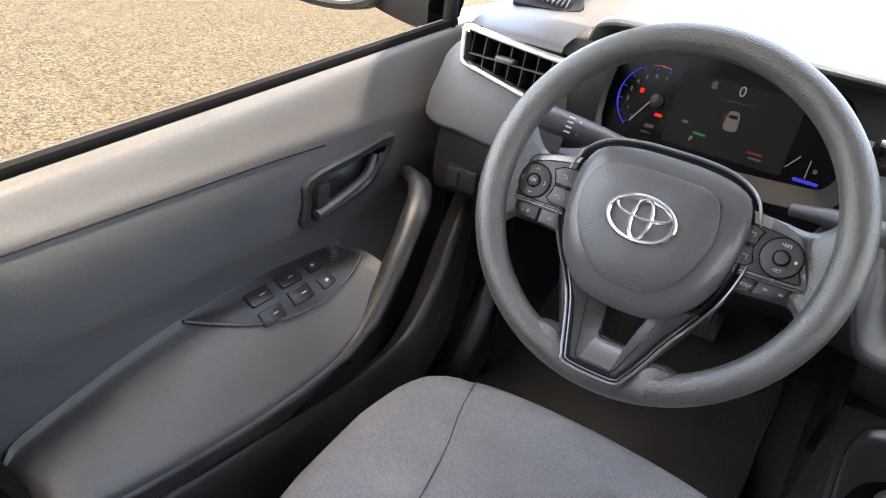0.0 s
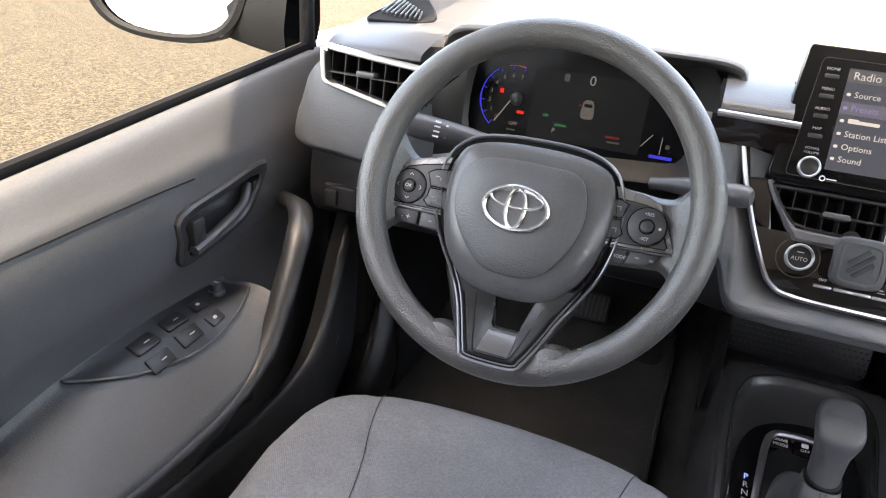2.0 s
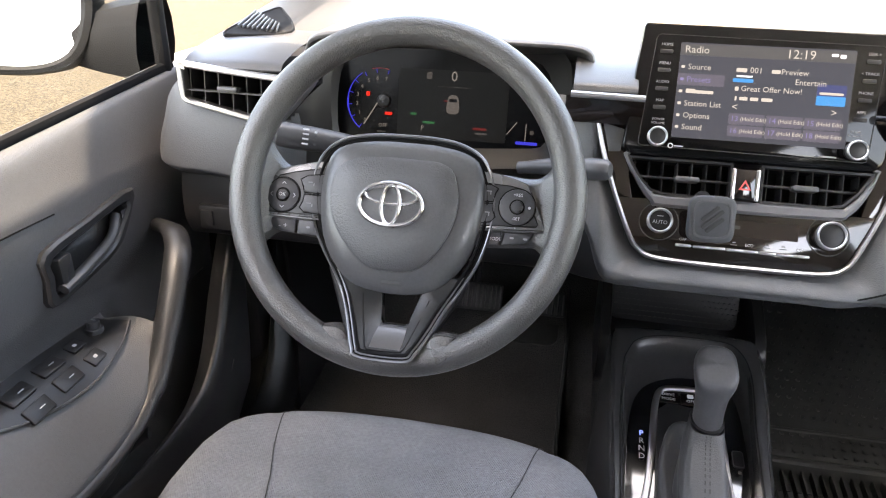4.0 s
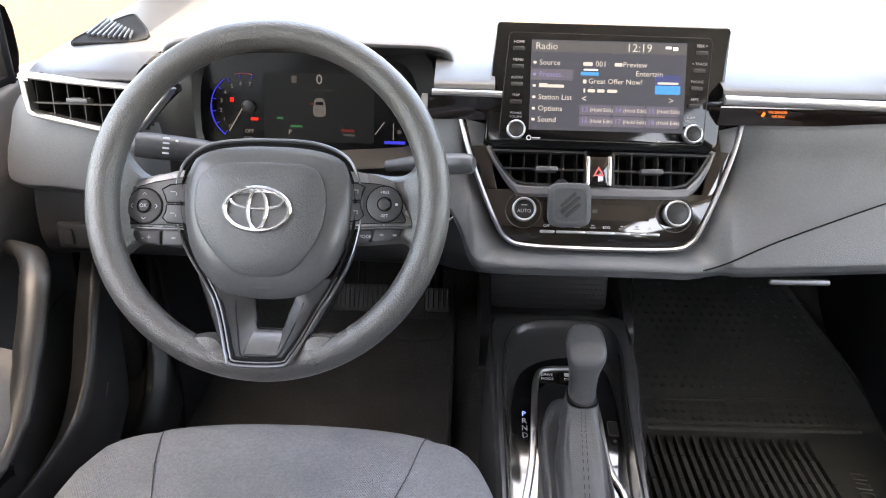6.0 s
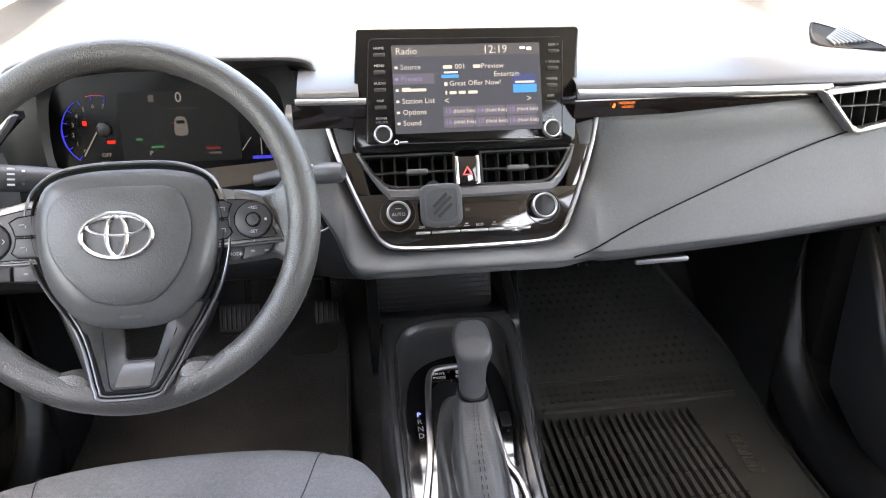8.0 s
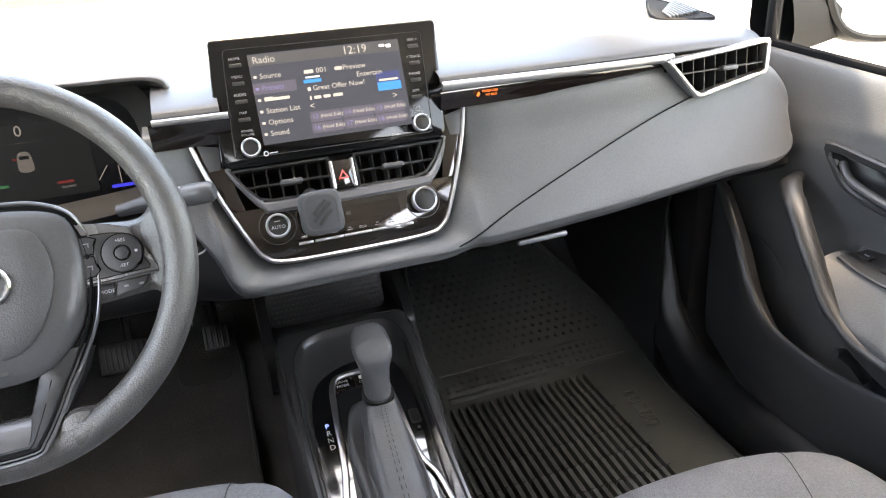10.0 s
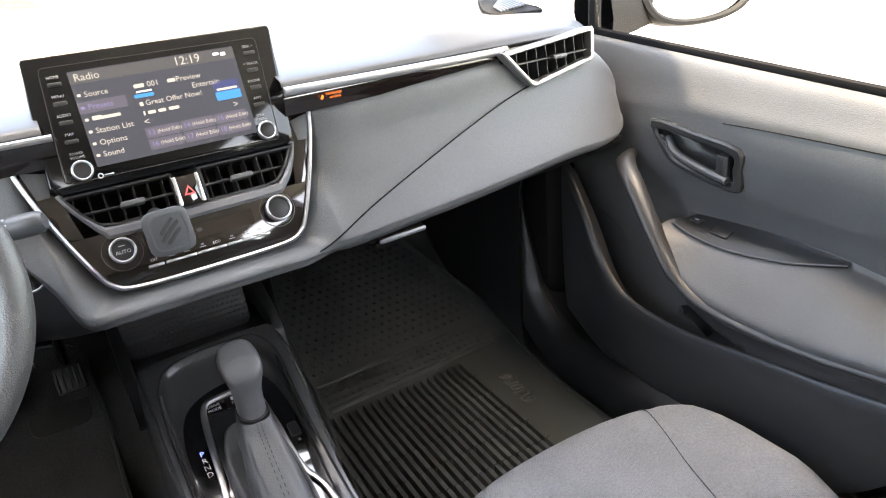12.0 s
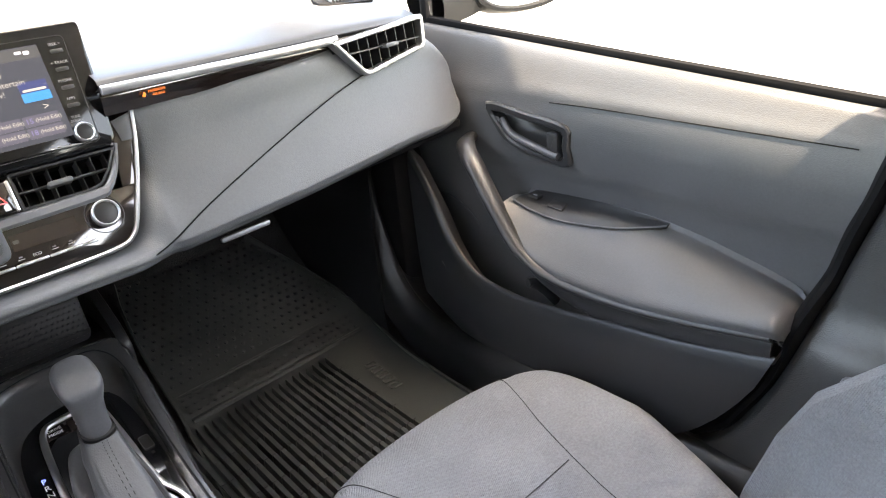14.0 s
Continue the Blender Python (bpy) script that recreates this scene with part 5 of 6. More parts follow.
def steering_wheel():
    d = thing("steering_wheel", "dark grey urethane steering wheel with a silver oval badge", "steering wheel")
    m = COLUMN
    C = Vector((0.016, 0.007, 0.030))

    def w(x, y, z):
        return m @ Vector((x, y, z))
    # rim: slightly fatter at the grips
    rows, nn, kk = [], 96, 18
    for i in range(nn + 1):
        a = 2 * math.pi * i / nn
        fat = 1.0 + 0.05 * abs(math.cos(a)) ** 4
        rr = 0.0146 * fat
        rows.append([w(C.x + (0.1605 + rr * math.cos(b)) * math.cos(a), C.y + (0.1605 + rr * math.cos(b)) * math.sin(a), C.z + rr * 1.05 * math.sin(b)) for b in [2 * math.pi * k / kk for k in range(kk)]])
    bm = grid(rows, True)
    bmesh.ops.remove_doubles(bm, verts=list(bm.verts), dist=1e-6)
    part("rim", bm, WHEEL, d, "grained grey urethane rim")
    # side spokes flaring into the rim
    for s in (-1, 1):
        rows, dy = [], (-0.004 if s < 0 else 0.004)
        for x, hi, lo, zt in ((0.062, 0.033, -0.038, 0.004), (0.095, 0.033, -0.036, 0.005), (0.118, 0.031, -0.034, 0.005), (0.132, 0.034, -0.034, 0.006), (0.143, 0.046, -0.046, 0.014), (0.150, 0.060, -0.060, 0.022), (0.158, 0.074, -0.072, 0.027)):
            cc = (hi + lo) / 2 + dy
            rows.append([w(C.x + s * x, y + dy, z) for y, z in ((hi, zt - 0.012), (hi - 0.003, zt - 0.002), (hi - 0.010, zt), (cc - dy, zt + 0.001), (lo + 0.010, zt), (lo + 0.003, zt - 0.002), (lo, zt - 0.012), (cc - dy, zt - 0.022))])
        part("spoke", loft(rows, 4, 3, True), WHEEL, d)
        # switch pod: satin frame, plate, control ring, keys, lower keys
        if s < 0:
            fo = [(-0.064, 0.0365), (-0.074, 0.0355), (-0.100, 0.0297), (-0.118, 0.0245), (-0.127, 0.014), (-0.141, -0.0205), (-0.139, -0.0232), (-0.064, -0.0232)]
            fi = [(-0.064, 0.0285), (-0.078, 0.0265), (-0.102, 0.0215), (-0.117, 0.0170), (-0.122, 0.009), (-0.131, -0.0180), (-0.130, -0.0205), (-0.064, -0.0205)]
            cx, cy = -0.1105, -0.0025
            keys = ([(-0.066, 0.0215), (-0.086, 0.0190), (-0.0935, 0.0145), (-0.0905, 0.0090), (-0.0885, 0.0022), (-0.066, 0.0022)], [(-0.066, -0.0006), (-0.0882, -0.0006), (-0.0890, -0.0080), (-0.0918, -0.0135), (-0.087, -0.0180), (-0.066, -0.0188)])
            lows = ([(-0.127, -0.0262), (-0.0955, -0.0262), (-0.0955, -0.0395), (-0.110, -0.0390), (-0.118, -0.0365)], [(-0.0925, -0.0262), (-0.066, -0.0262), (-0.066, -0.0405), (-0.0925, -0.0397)])
            words = ((-0.1085, "- +", 0.0085), (-0.0815, "", 0.0))
        else:
            fo = [(0.084, 0.0400), (0.095, 0.0391), (0.118, 0.0352), (0.134, 0.0300), (0.142, 0.0170), (0.1555, -0.0120), (0.1540, -0.0145), (0.084, -0.0180)]
            fi = [(0.084, 0.0290), (0.097, 0.0272), (0.118, 0.0262), (0.131, 0.0240), (0.1365, 0.0145), (0.1480, -0.0090), (0.1465, -0.0112), (0.084, -0.0148)]
            cx, cy = 0.1268, 0.0062
            keys = ([(0.086, 0.0262), (0.100, 0.0255), (0.1065, 0.0225), (0.1040, 0.0175), (0.1030, 0.0100), (0.086, 0.0092)], [(0.086, 0.0065), (0.1028, 0.0072), (0.1035, 0.0010), (0.1060, -0.0050), (0.102, -0.0098), (0.086, -0.0125)])
            lows = ([(0.086, -0.0205), (0.1145, -0.0190), (0.1120, -0.0310), (0.086, -0.0330)], [(0.1175, -0.0188), (0.1450, -0.0172), (0.1420, -0.0232), (0.1350, -0.0282), (0.1150, -0.0308)])
            words = ((0.1080, "MODE", 0.0046), (0.131, "", 0.0))
        p = part("switch_pod", prism(fo, -0.002, 0.0118, m, 0.0025), SPOKE_TRIM, d, "satin grey frame of the switch pod")
        part("pod_plate", prism(fi, 0.008, 0.0124, m, 0.0006), POD, p, "dark plastic switch plate")
        part("plate_gap", tube([w(x, y, 0.0121) for x, y in fi], 0.0006, n=5, closed=True), SEAM, p)
        part("pod_trim", tube([w(fo[-1][0], fo[-1][1] - 0.0008, 0.0112), w(fo[-2][0], fo[-2][1] - 0.0008, 0.0112)], 0.0010, 0.0009, 6, up=m.col[2].to_3d()), SATIN_DARK, p)
        b1 = part("control_ring", prism(circle2(0.0172, cx, cy, 32), 0.0105, 0.0142, m, 0.0012), BUTTON, p, "round control ring")
        part("ring_gap", ring(circle2(0.0184, cx, cy, 32), circle2(0.0172, cx, cy, 32), 0.0118, 0.0128, m), SEAM, b1)
        part("control_button", prism(circle2(0.0060, cx, cy), 0.0138, 0.0162, m, 0.0018), BUTTON, b1)
        part("button_gap", ring(circle2(0.0074, cx, cy), circle2(0.0060, cx, cy), 0.0138, 0.0146, m), SEAM, b1)
        if s < 0:
            letters("button_word", "OK", 0.0052, m, cx, cy, 0.0165, LEGEND, b1)
            for ax, ay, ro in ((0, 0.0118, 0), (0, -0.0118, 180), (-0.0118, 0, 90), (0.0118, 0, -90)):
                mm = m @ Matrix.Translation((cx + ax, cy + ay, 0)) @ Matrix.Rotation(radians(ro), 4, "Z")
                part("arrow", prism([(-0.0022, -0.0010), (0, 0.0010), (0.0022, -0.0010), (0.0022, -0.0003), (0, 0.0017), (-0.0022, -0.0003)], 0.0142, 0.0146, mm), LEGEND, b1)
        else:
            letters("button_word", "+RES", 0.0042, m, cx, cy + 0.0115, 0.0145, LEGEND, b1)
            letters("button_word", "-SET", 0.0042, m, cx, cy - 0.0115, 0.0145, LEGEND, b1)
            plate("button_mark", cx + 0.0118, cy, 0.0026, 0.0026, 0.0145, m, LEGEND, b1)
        for q in keys:
            k = part("key", prism(q, 0.0105, 0.0136, m, 0.0010), BUTTON, p)
            part("key_gap", tube([w(x, y, 0.0127) for x, y in offset2(q, -0.0004)], 0.0007, n=5, closed=True), SEAM, k)
            mx, my = sum(a for a, b in q) / len(q), sum(b for a, b in q) / len(q)
            plate("key_mark", mx - s * -0.001, my + 0.001, 0.0050, 0.0009, 0.0139, m, LEGEND_DIM, k)
            plate("key_mark", mx + 0.0026, my - 0.001, 0.0009, 0.0030, 0.0139, m, LEGEND_DIM, k)
        for q, (lx, word, size) in zip(lows, words):
            k = part("lower_key", prism(q, 0.002, 0.0095, m, 0.0012), BUTTON, p)
            part("key_edge", tube([w(x, y, 0.0082) for x, y in offset2(q, -0.0002)], 0.0005, n=5, closed=True), PLASTIC_GREY, k)
            my = sum(b for a, b in q) / len(q)
            if word:
                letters("key_word", word, size, m, lx, my, 0.0098, LEGEND, k)
            else:
                for dx in ((-0.0065, 0.0065) if s > 0 else (0,)):
                    plate("key_mark", lx + dx, my, 0.0042, 0.0020, 0.0098, m, LEGEND_DIM, k)
    def dish(bm):
        """Raises the foot of the lower spoke over the rim."""
        back = m.inverted()
        for q in bm.verts:
            p = back @ q.co
            k = max(0.0, (-0.088 - p.y) / 0.062)
            q.co = m @ Vector((p.x, p.y + 0.0050 * k ** 1.2, p.z + 0.040 * k ** 1.2))
        return bm
    # webs where the rim meets the lower spoke
    for pl in ([(-0.050, -0.128), (-0.036, -0.124), (-0.023, -0.127), (-0.012, -0.138), (-0.004, -0.149), (-0.010, -0.160), (-0.045, -0.146)], [(0.088, -0.124), (0.074, -0.120), (0.062, -0.123), (0.052, -0.135), (0.044, -0.148), (0.050, -0.160), (0.084, -0.144)]):
        part("rim_web", prism(smooth2(pl, 3), 0.012, 0.0415, m, 0.011), WHEEL, d)
    # lower twin spoke with a window through it
    vo = [(-0.056, -0.070), (-0.045, -0.095), (-0.022, -0.135), (-0.012, -0.150), (-0.006, -0.1545), (0.044, -0.1535), (0.052, -0.148), (0.060, -0.130), (0.078, -0.090), (0.086, -0.070)]
    vl = [(-0.046, -0.066), (-0.029, -0.0960), (-0.0145, -0.127), (-0.0060, -0.1450), (0.0005, -0.1510), (0.0395, -0.1505), (0.0460, -0.1440), (0.0545, -0.125), (0.0655, -0.0960), (0.080, -0.068)]
    vi = [(-0.001, -0.078), (0.004, -0.0914), (0.0085, -0.110), (0.0105, -0.1175), (0.0130, -0.1200), (0.0345, -0.1200), (0.0365, -0.1175), (0.0380, -0.110), (0.041, -0.0928), (0.046, -0.078)]
    lower = part("lower_spoke", dish(ring(vo, offset2(vi, -0.004), -0.016, 0.0085, m, 0.003)), PLASTIC_DARK, d, "dark lower spoke")
    part("spoke_plate", dish(ring(vl, vi, 0.000, 0.0122, m, 0.0015)), PLASTIC_GREY2, lower, "smooth satin grey spoke plate")
    part("spoke_line", dish(tube(spline([w(x, y, 0.0112) for x, y in offset2(vl, -0.0012)], 3), 0.0011, 0.0011, 6)), SATIN_DARK, lower)
    li = [(-0.0165, -0.0860), (-0.0115, -0.105), (0.000, -0.1400), (0.0035, -0.1460), (0.0075, -0.1475), (0.0335, -0.1470), (0.0375, -0.1450), (0.0405, -0.1385), (0.0490, -0.105), (0.0530, -0.0860)]
    part("spoke_line", dish(tube(spline([w(x, y, 0.0123) for x, y in li], 4), 0.0006, 0.0006, 6)), SEAM, lower)
    rows = [[w(x, -0.1200, -0.002) for x in (0.0115, 0.020, 0.028, 0.0355)], [w(x, -0.1210, 0.0115) for x in (0.0105, 0.020, 0.028, 0.0365)], [w(x, -0.1330, 0.0136) for x in (0.0075, 0.019, 0.029, 0.0370)], [w(x, -0.1450, 0.0125) for x in (0.0060, 0.018, 0.028, 0.0355)]]
    part("spoke_floor", dish(loft(rows, 3, 3)), SATIN_DARK, lower, "satin grey foot of the lower spoke")
    # airbag cover: border and raised middle
    po = [(-0.066, 0.040), (-0.050, 0.054), (-0.020, 0.060), (0.012, 0.061), (0.044, 0.060), (0.074, 0.054), (0.090, 0.040), (0.0955, 0.005), (0.088, -0.040), (0.070, -0.070), (0.048, -0.086), (0.012, -0.0905), (-0.024, -0.086), (-0.046, -0.070), (-0.064, -0.040), (-0.0715, 0.005)]
    po = smooth2(po, 3)
    rows = [[w(x, y, 0.000) for x, y in po], [w(x, y, 0.0125) for x, y in po], [w(x, y, 0.0160) for x, y in offset2(po, 0.0020)], [w(x, y, 0.0192) for x, y in offset2(po, 0.008)], [w(0.012 + (x - 0.012) * 0.78, -0.012 + (y + 0.012) * 0.74, 0.0243) for x, y in po], [w(0.012 + (x - 0.012) * 0.3, -0.012 + (y + 0.012) * 0.3, 0.0245) for x, y in po], [w(0.012 + (x - 0.012) * 0.01, -0.012 + (y + 0.012) * 0.01, 0.0245) for x, y in po]]
    part("airbag_cover", grid(rows, True), PAD_SMOOTH, d, "smooth satin grey airbag cover")
    # the border runs down from the cover round the lower spoke
    half = [(0.012, 0.0640), (-0.020, 0.0630), (-0.050, 0.0575), (-0.0690, 0.0430), (-0.0765, 0.0240), (-0.0775, 0.0), (-0.0715, -0.0280), (-0.0600, -0.0510), (-0.0440, -0.0750), (-0.0290, -0.1010), (-0.0160, -0.1290), (-0.0075, -0.1465), (0.0, -0.1530)]
    other = [(0.040, -0.1525), (0.0475, -0.1455), (0.0560, -0.1270), (0.0670, -0.0975), (0.0810, -0.0730), (0.0930, -0.0480), (0.1000, -0.0180), (0.1010, 0.0100), (0.0960, 0.0330), (0.0850, 0.0500), (0.0640, 0.0600), (0.0400, 0.0635)]
    shield = smooth2(half + other, 4)

    def height(y, dz):
        return 0.0115 + dz
    for k, r, dz, mt in ((0.0, 0.0024, -0.0020, SEAM), (-0.0030, 0.0013, 0.0, SATIN_DARK), (0.0034, 0.0016, 0.0005, SEAM)):
        part("cover_edge", dish(tube([w(x, y, height(y, dz)) for x, y in offset2(shield, k)], r, 0.0018, 6, closed=True)), mt, d)
    pm = [(-0.0348, 0.0391), (-0.012, 0.042), (0.0084, 0.0426), (0.030, 0.042), (0.0518, 0.0407), (0.0655, 0.0300), (0.0720, 0.0004), (0.0648, -0.0297), (0.0494, -0.0543), (0.0337, -0.0664), (0.0123, -0.0689), (-0.0092, -0.0671), (-0.0257, -0.0566), (-0.0470, -0.0315), (-0.0569, -0.0018), (-0.0520, 0.0270)]
    pm = smooth2(pm, 3)
    rows = [[w(x, y, 0.018) for x, y in pm], [w(x, y, 0.0268) for x, y in offset2(pm, 0.0005)], [w(x, y, 0.0285) for x, y in offset2(pm, 0.003)], [w(0.008 + (x - 0.008) * 0.6, -0.01 + (y + 0.01) * 0.6, 0.030) for x, y in pm], [w(0.008 + (x - 0.008) * 0.01, -0.01 + (y + 0.01) * 0.01, 0.031) for x, y in pm]]
    part("airbag_middle", grid(rows, True), PAD, d, "grained grey airbag middle")
    # badge: three ovals
    em = m @ Matrix.Translation((0.0065, -0.0045, 0.0290))
    badge = part("badge", ring(circle2(0.0335, n=48, ry=0.0228), circle2(0.0288, n=48, ry=0.0186), 0, 0.0055, em, 0.0015), CHROME, d, "chrome oval badge of rings")
    part("badge_oval", ring(circle2(0.0110, 0, 0, 36, 0.0205), circle2(0.0068, 0, 0, 36, 0.0172), 0, 0.0048, em, 0.0012), CHROME, badge)
    part("badge_oval", ring(circle2(0.0275, 0, 0.0085, 40, 0.0098), circle2(0.0242, 0, 0.0090, 40, 0.0068), 0, 0.0048, em, 0.0012), CHROME, badge)
    letters_bar = [(0.010, -0.0555, 0.006), (0.014, -0.0790, 0.020)]
    for x, y, ww in letters_bar:
        plate("cover_mark", x, y, ww, 0.003, 0.0272 if y > -0.07 else 0.0232, m, DIM, d, 0.0008)
    # column shroud behind
    rows = [[m @ Vector((x * k, y * k - 0.005, z)) for x, y in circle2(0.06, 0.01, 0, 16, 0.055)] for k, z in ((0.85, -0.005), (0.9, -0.03), (0.95, -0.09), (1.0, -0.16), (0.9, -0.2))]
    part("column_shroud", grid(rows, True), PLASTIC_DARK, d, "black column shroud")
    return d


SPOKE_TRIM = mat("spoke_trim", (0.24, 0.24, 0.246), 0.27, 0.6, grain=("noise", 1200, 0.0001), spec=0.7)
SATIN_DARK = mat("satin_grey", (0.16, 0.16, 0.165), 0.30, 0.7, vary=0.05)
PLASTIC_GREY2 = mat("spoke_plastic", (0.024, 0.025, 0.026), 0.26, grain=("noise", 1200, 0.0001))
steering_wheel()


def stalk(s):
    d = thing("control_stalk", "black column stalk with white symbols", "column stalk", "column stalks")
    if s < 0:
        p = [(-0.40, 0.128, 0.895), (-0.44, 0.119, 0.902), (-0.47, 0.109, 0.908), (-0.500, 0.098, 0.914)]
        r = [0.010, 0.0125, 0.0142, 0.0146]
    else:
        p = [(-0.250, 0.132, 0.888), (-0.228, 0.125, 0.893), (-0.205, 0.118, 0.897), (-0.176, 0.107, 0.901)]
        r = [0.007, 0.0095, 0.0115, 0.0120]
    fine = spline(p, 6)
    rr = [r[min(int(i / 6), 3)] for i in range(len(fine))]
    rr = [sum(rr[max(0, i - 3):i + 4]) / len(rr[max(0, i - 3):i + 4]) for i in range(len(rr))]
    part("stem", tube(fine, rr, rr, 16), BUTTON, d)
    a, b = Vector(p[-2]), Vector(p[-1])
    way = (b - a).normalized()
    tip = part("tip", tube([b + way * k for k in (-0.004, 0.0, 0.012, 0.024, 0.028)], [k * r[-1] for k in (0.96, 1.0, 1.0, 0.92, 0.65)], None, 16), BUTTON if s < 0 else PLASTIC_GREY, d, "turning end")
    eye_side = Vector((0.05, -0.72, 0.35)).normalized()
    m = frame3((a + b) / 2 + eye_side * (r[-1] + 0.0005), way if s > 0 else -way, Vector((0, 0.4, 1)))
    for i in range(4):
        plate("symbol", (0.004 if s > 0 else -0.004), 0.008 - 0.0055 * i, 0.007, 0.0018, 0.0004, m, LEGEND, d, 0.0005)
        plate("symbol", (-0.008 if s > 0 else 0.007), 0.006 - 0.0045 * i, 0.003, 0.0022, 0.0002, m, LEGEND if i == 0 or s > 0 else BUTTON, d, 0.0005)


for s in (-1, 1):
    stalk(s)


# ---- centre console ----
def sag(y):
    """How far the shifter panel bends down behind the lever."""
    return 0.17 * min(max(0.09 - y, 0.0), 0.05) + 0.08 * max(0.04 - y, 0.0)


def zc(y):
    return 0.566 + 0.25 * (y - 0.12) - sag(y)


def bent(bm):
    """Bends a flat plate down behind the lever."""
    for k in range(9):
        bmesh.ops.bisect_plane(bm, geom=list(bm.verts) + list(bm.edges) + list(bm.faces), plane_co=(0, 0.09 - 0.05 * k, 0), plane_no=(0, 1, 0))
    for q in bm.verts:
        q.co.z -= sag(q.co.y)
    return bm


def console():
    d = thing("centre_console", "dark grey centre console with gloss black shifter panel", "centre console")
    o = [(-0.113, 0.264), (-0.103, 0.282), (-0.050, 0.288), (0.003, 0.290), (0.050, 0.288), (0.085, 0.283), (0.095, 0.258), (0.094, 0.203), (0.085, 0.118), (0.074, 0.028), (0.067, -0.027), (0.063, -0.15), (0.060, -0.30), (-0.112, -0.30), (-0.111, -0.15), (-0.111, -0.029), (-0.113, 0.03), (-0.114, 0.115), (-0.114, 0.199)]
    i = [(-0.088, 0.228), (-0.074, 0.253), (-0.040, 0.266), (0.003, 0.268), (0.046, 0.266), (0.062, 0.252), (0.070, 0.228), (0.071, 0.190), (0.064, 0.118), (0.059, 0.028), (0.057, -0.027), (0.054, -0.15), (0.050, -0.28), (-0.101, -0.28), (-0.100, -0.15), (-0.099, -0.029), (-0.099, 0.026), (-0.099, 0.115), (-0.095, 0.199)]
    panel = [(-0.075, 0.165), (-0.062, 0.183), (-0.037, 0.197), (-0.003, 0.203), (0.034, 0.195), (0.046, 0.178), (0.050, 0.158), (0.052, 0.135), (0.053, 0.081), (0.052, 0.028), (0.050, -0.027), (0.047, -0.15), (0.044, -0.26), (-0.092, -0.26), (-0.092, -0.15), (-0.092, -0.029), (-0.091, 0.026), (-0.088, 0.095), (-0.083, 0.140)]
    o, i, panel = smooth2(o, 3), smooth2(i, 3), smooth2(panel, 3)

    def lift(pl, dz):
        return [Vector((x, y, 0.613 + 0.2 * (y - 0.27) + dz)) for x, y in pl]
    rim, foot = lift(offset2(i, 0.0015), -0.002), [Vector((x, y, zc(y) - 0.001)) for x, y in panel]
    rows = [[Vector((x * 1.06, y, 0.30)) for x, y in o], [Vector((x * 1.05, y, 0.42)) for x, y in o], lift([(x * 1.03, y) for x, y in o], -0.05), lift(o, -0.018), lift(offset2(o, 0.002), -0.008), lift(offset2(o, 0.006), -0.002), lift([((a + c) / 2, (b + e) / 2) for (a, b), (c, e) in zip(o, i)], 0.0006), lift(offset2(i, -0.002), 0.0), lift(i, -0.0008), rim]
    for k, h in ((0.05, 0.22), (0.13, 0.45), (0.26, 0.66), (0.44, 0.83), (0.68, 0.95), (1.0, 1.0)):
        rows.append([Vector((p.x + (q.x - p.x) * k, p.y + (q.y - p.y) * k, p.z + (q.z - p.z) * h)) for p, q in zip(rim, foot)])
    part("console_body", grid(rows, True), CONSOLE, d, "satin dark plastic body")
    part("rim_line", tube(lift(offset2(i, -0.0004), 0.0004), 0.0008, n=6, closed=True), SEAM, d)
    m = Matrix(((1, 0, 0, 0), (0, 1, 0, 0), (0, 0.25, 1, 0.566 - 0.25 * 0.12 - 0.005), (0, 0, 0, 1)))
    part("shift_panel", bent(prism(offset2(panel, -0.001), 0.000, 0.0055, m, 0.001)), GLOSS_PANEL, d, "gloss black shifter panel")
    # silver frame round the lever
    fr = smooth2([(-0.090, -0.16), (-0.086, -0.06), (-0.073, 0.0), (-0.063, 0.05), (-0.057, 0.115), (-0.0525, 0.155), (-0.045, 0.175), (-0.028, 0.1805), (0.010, 0.181), (0.020, 0.174), (0.0245, 0.12), (0.027, 0.067), (0.032, 0.030), (0.044, 0.002), (0.050, -0.04)], 5, False)
    part("silver_frame", tube([Vector((x, y, zc(y) + 0.003)) for x, y in fr], 0.0044, 0.0035, 8), SATIN, d, "satin silver frame around the lever")
    part("lever_well", bent(prism(smooth2([(-0.066, -0.18), (-0.056, 0.04), (-0.049, 0.145), (-0.010, 0.153), (0.014, 0.145), (0.018, 0.06), (0.030, 0.0), (0.042, -0.18)], 3), 0.004, 0.0075, m, 0.001)), PLASTIC_DARK, d)
    # key pads and letters
    for x, a, b in ((-0.036, "DRIVE", "MODE"), (-0.008, "", "OFF")):
        k = part("mode_key", prism(rrect(0.025, 0.019, 0.002, x, 0.1645), 0.004, 0.0088, m, 0.001), GLOSS, d)
        if a:
            letters("key_word", a, 0.0062, m, x, 0.1680, 0.0092, LEGEND, k)
        else:
            plate("key_mark", x, 0.1690, 0.008, 0.006, 0.0092, m, LEGEND, k)
        letters("key_word", b, 0.0062, m, x, 0.1610, 0.0092, LEGEND, k)
    for i2, (g, c) in enumerate((("P", BLUE_TEXT), ("R", LEGEND), ("N", LEGEND), ("D", LEGEND))):
        letters("gear_letter", g, 0.0110, m, -0.0715, 0.1045 - 0.0110 * i2, 0.0058, c, d)
    br = part("brake_switch", prism(rrect(0.013, 0.022, 0.003, 0.042, 0.086), 0.004, 0.0068, m, 0.001), PLASTIC_DARK, d, "parking brake switch")
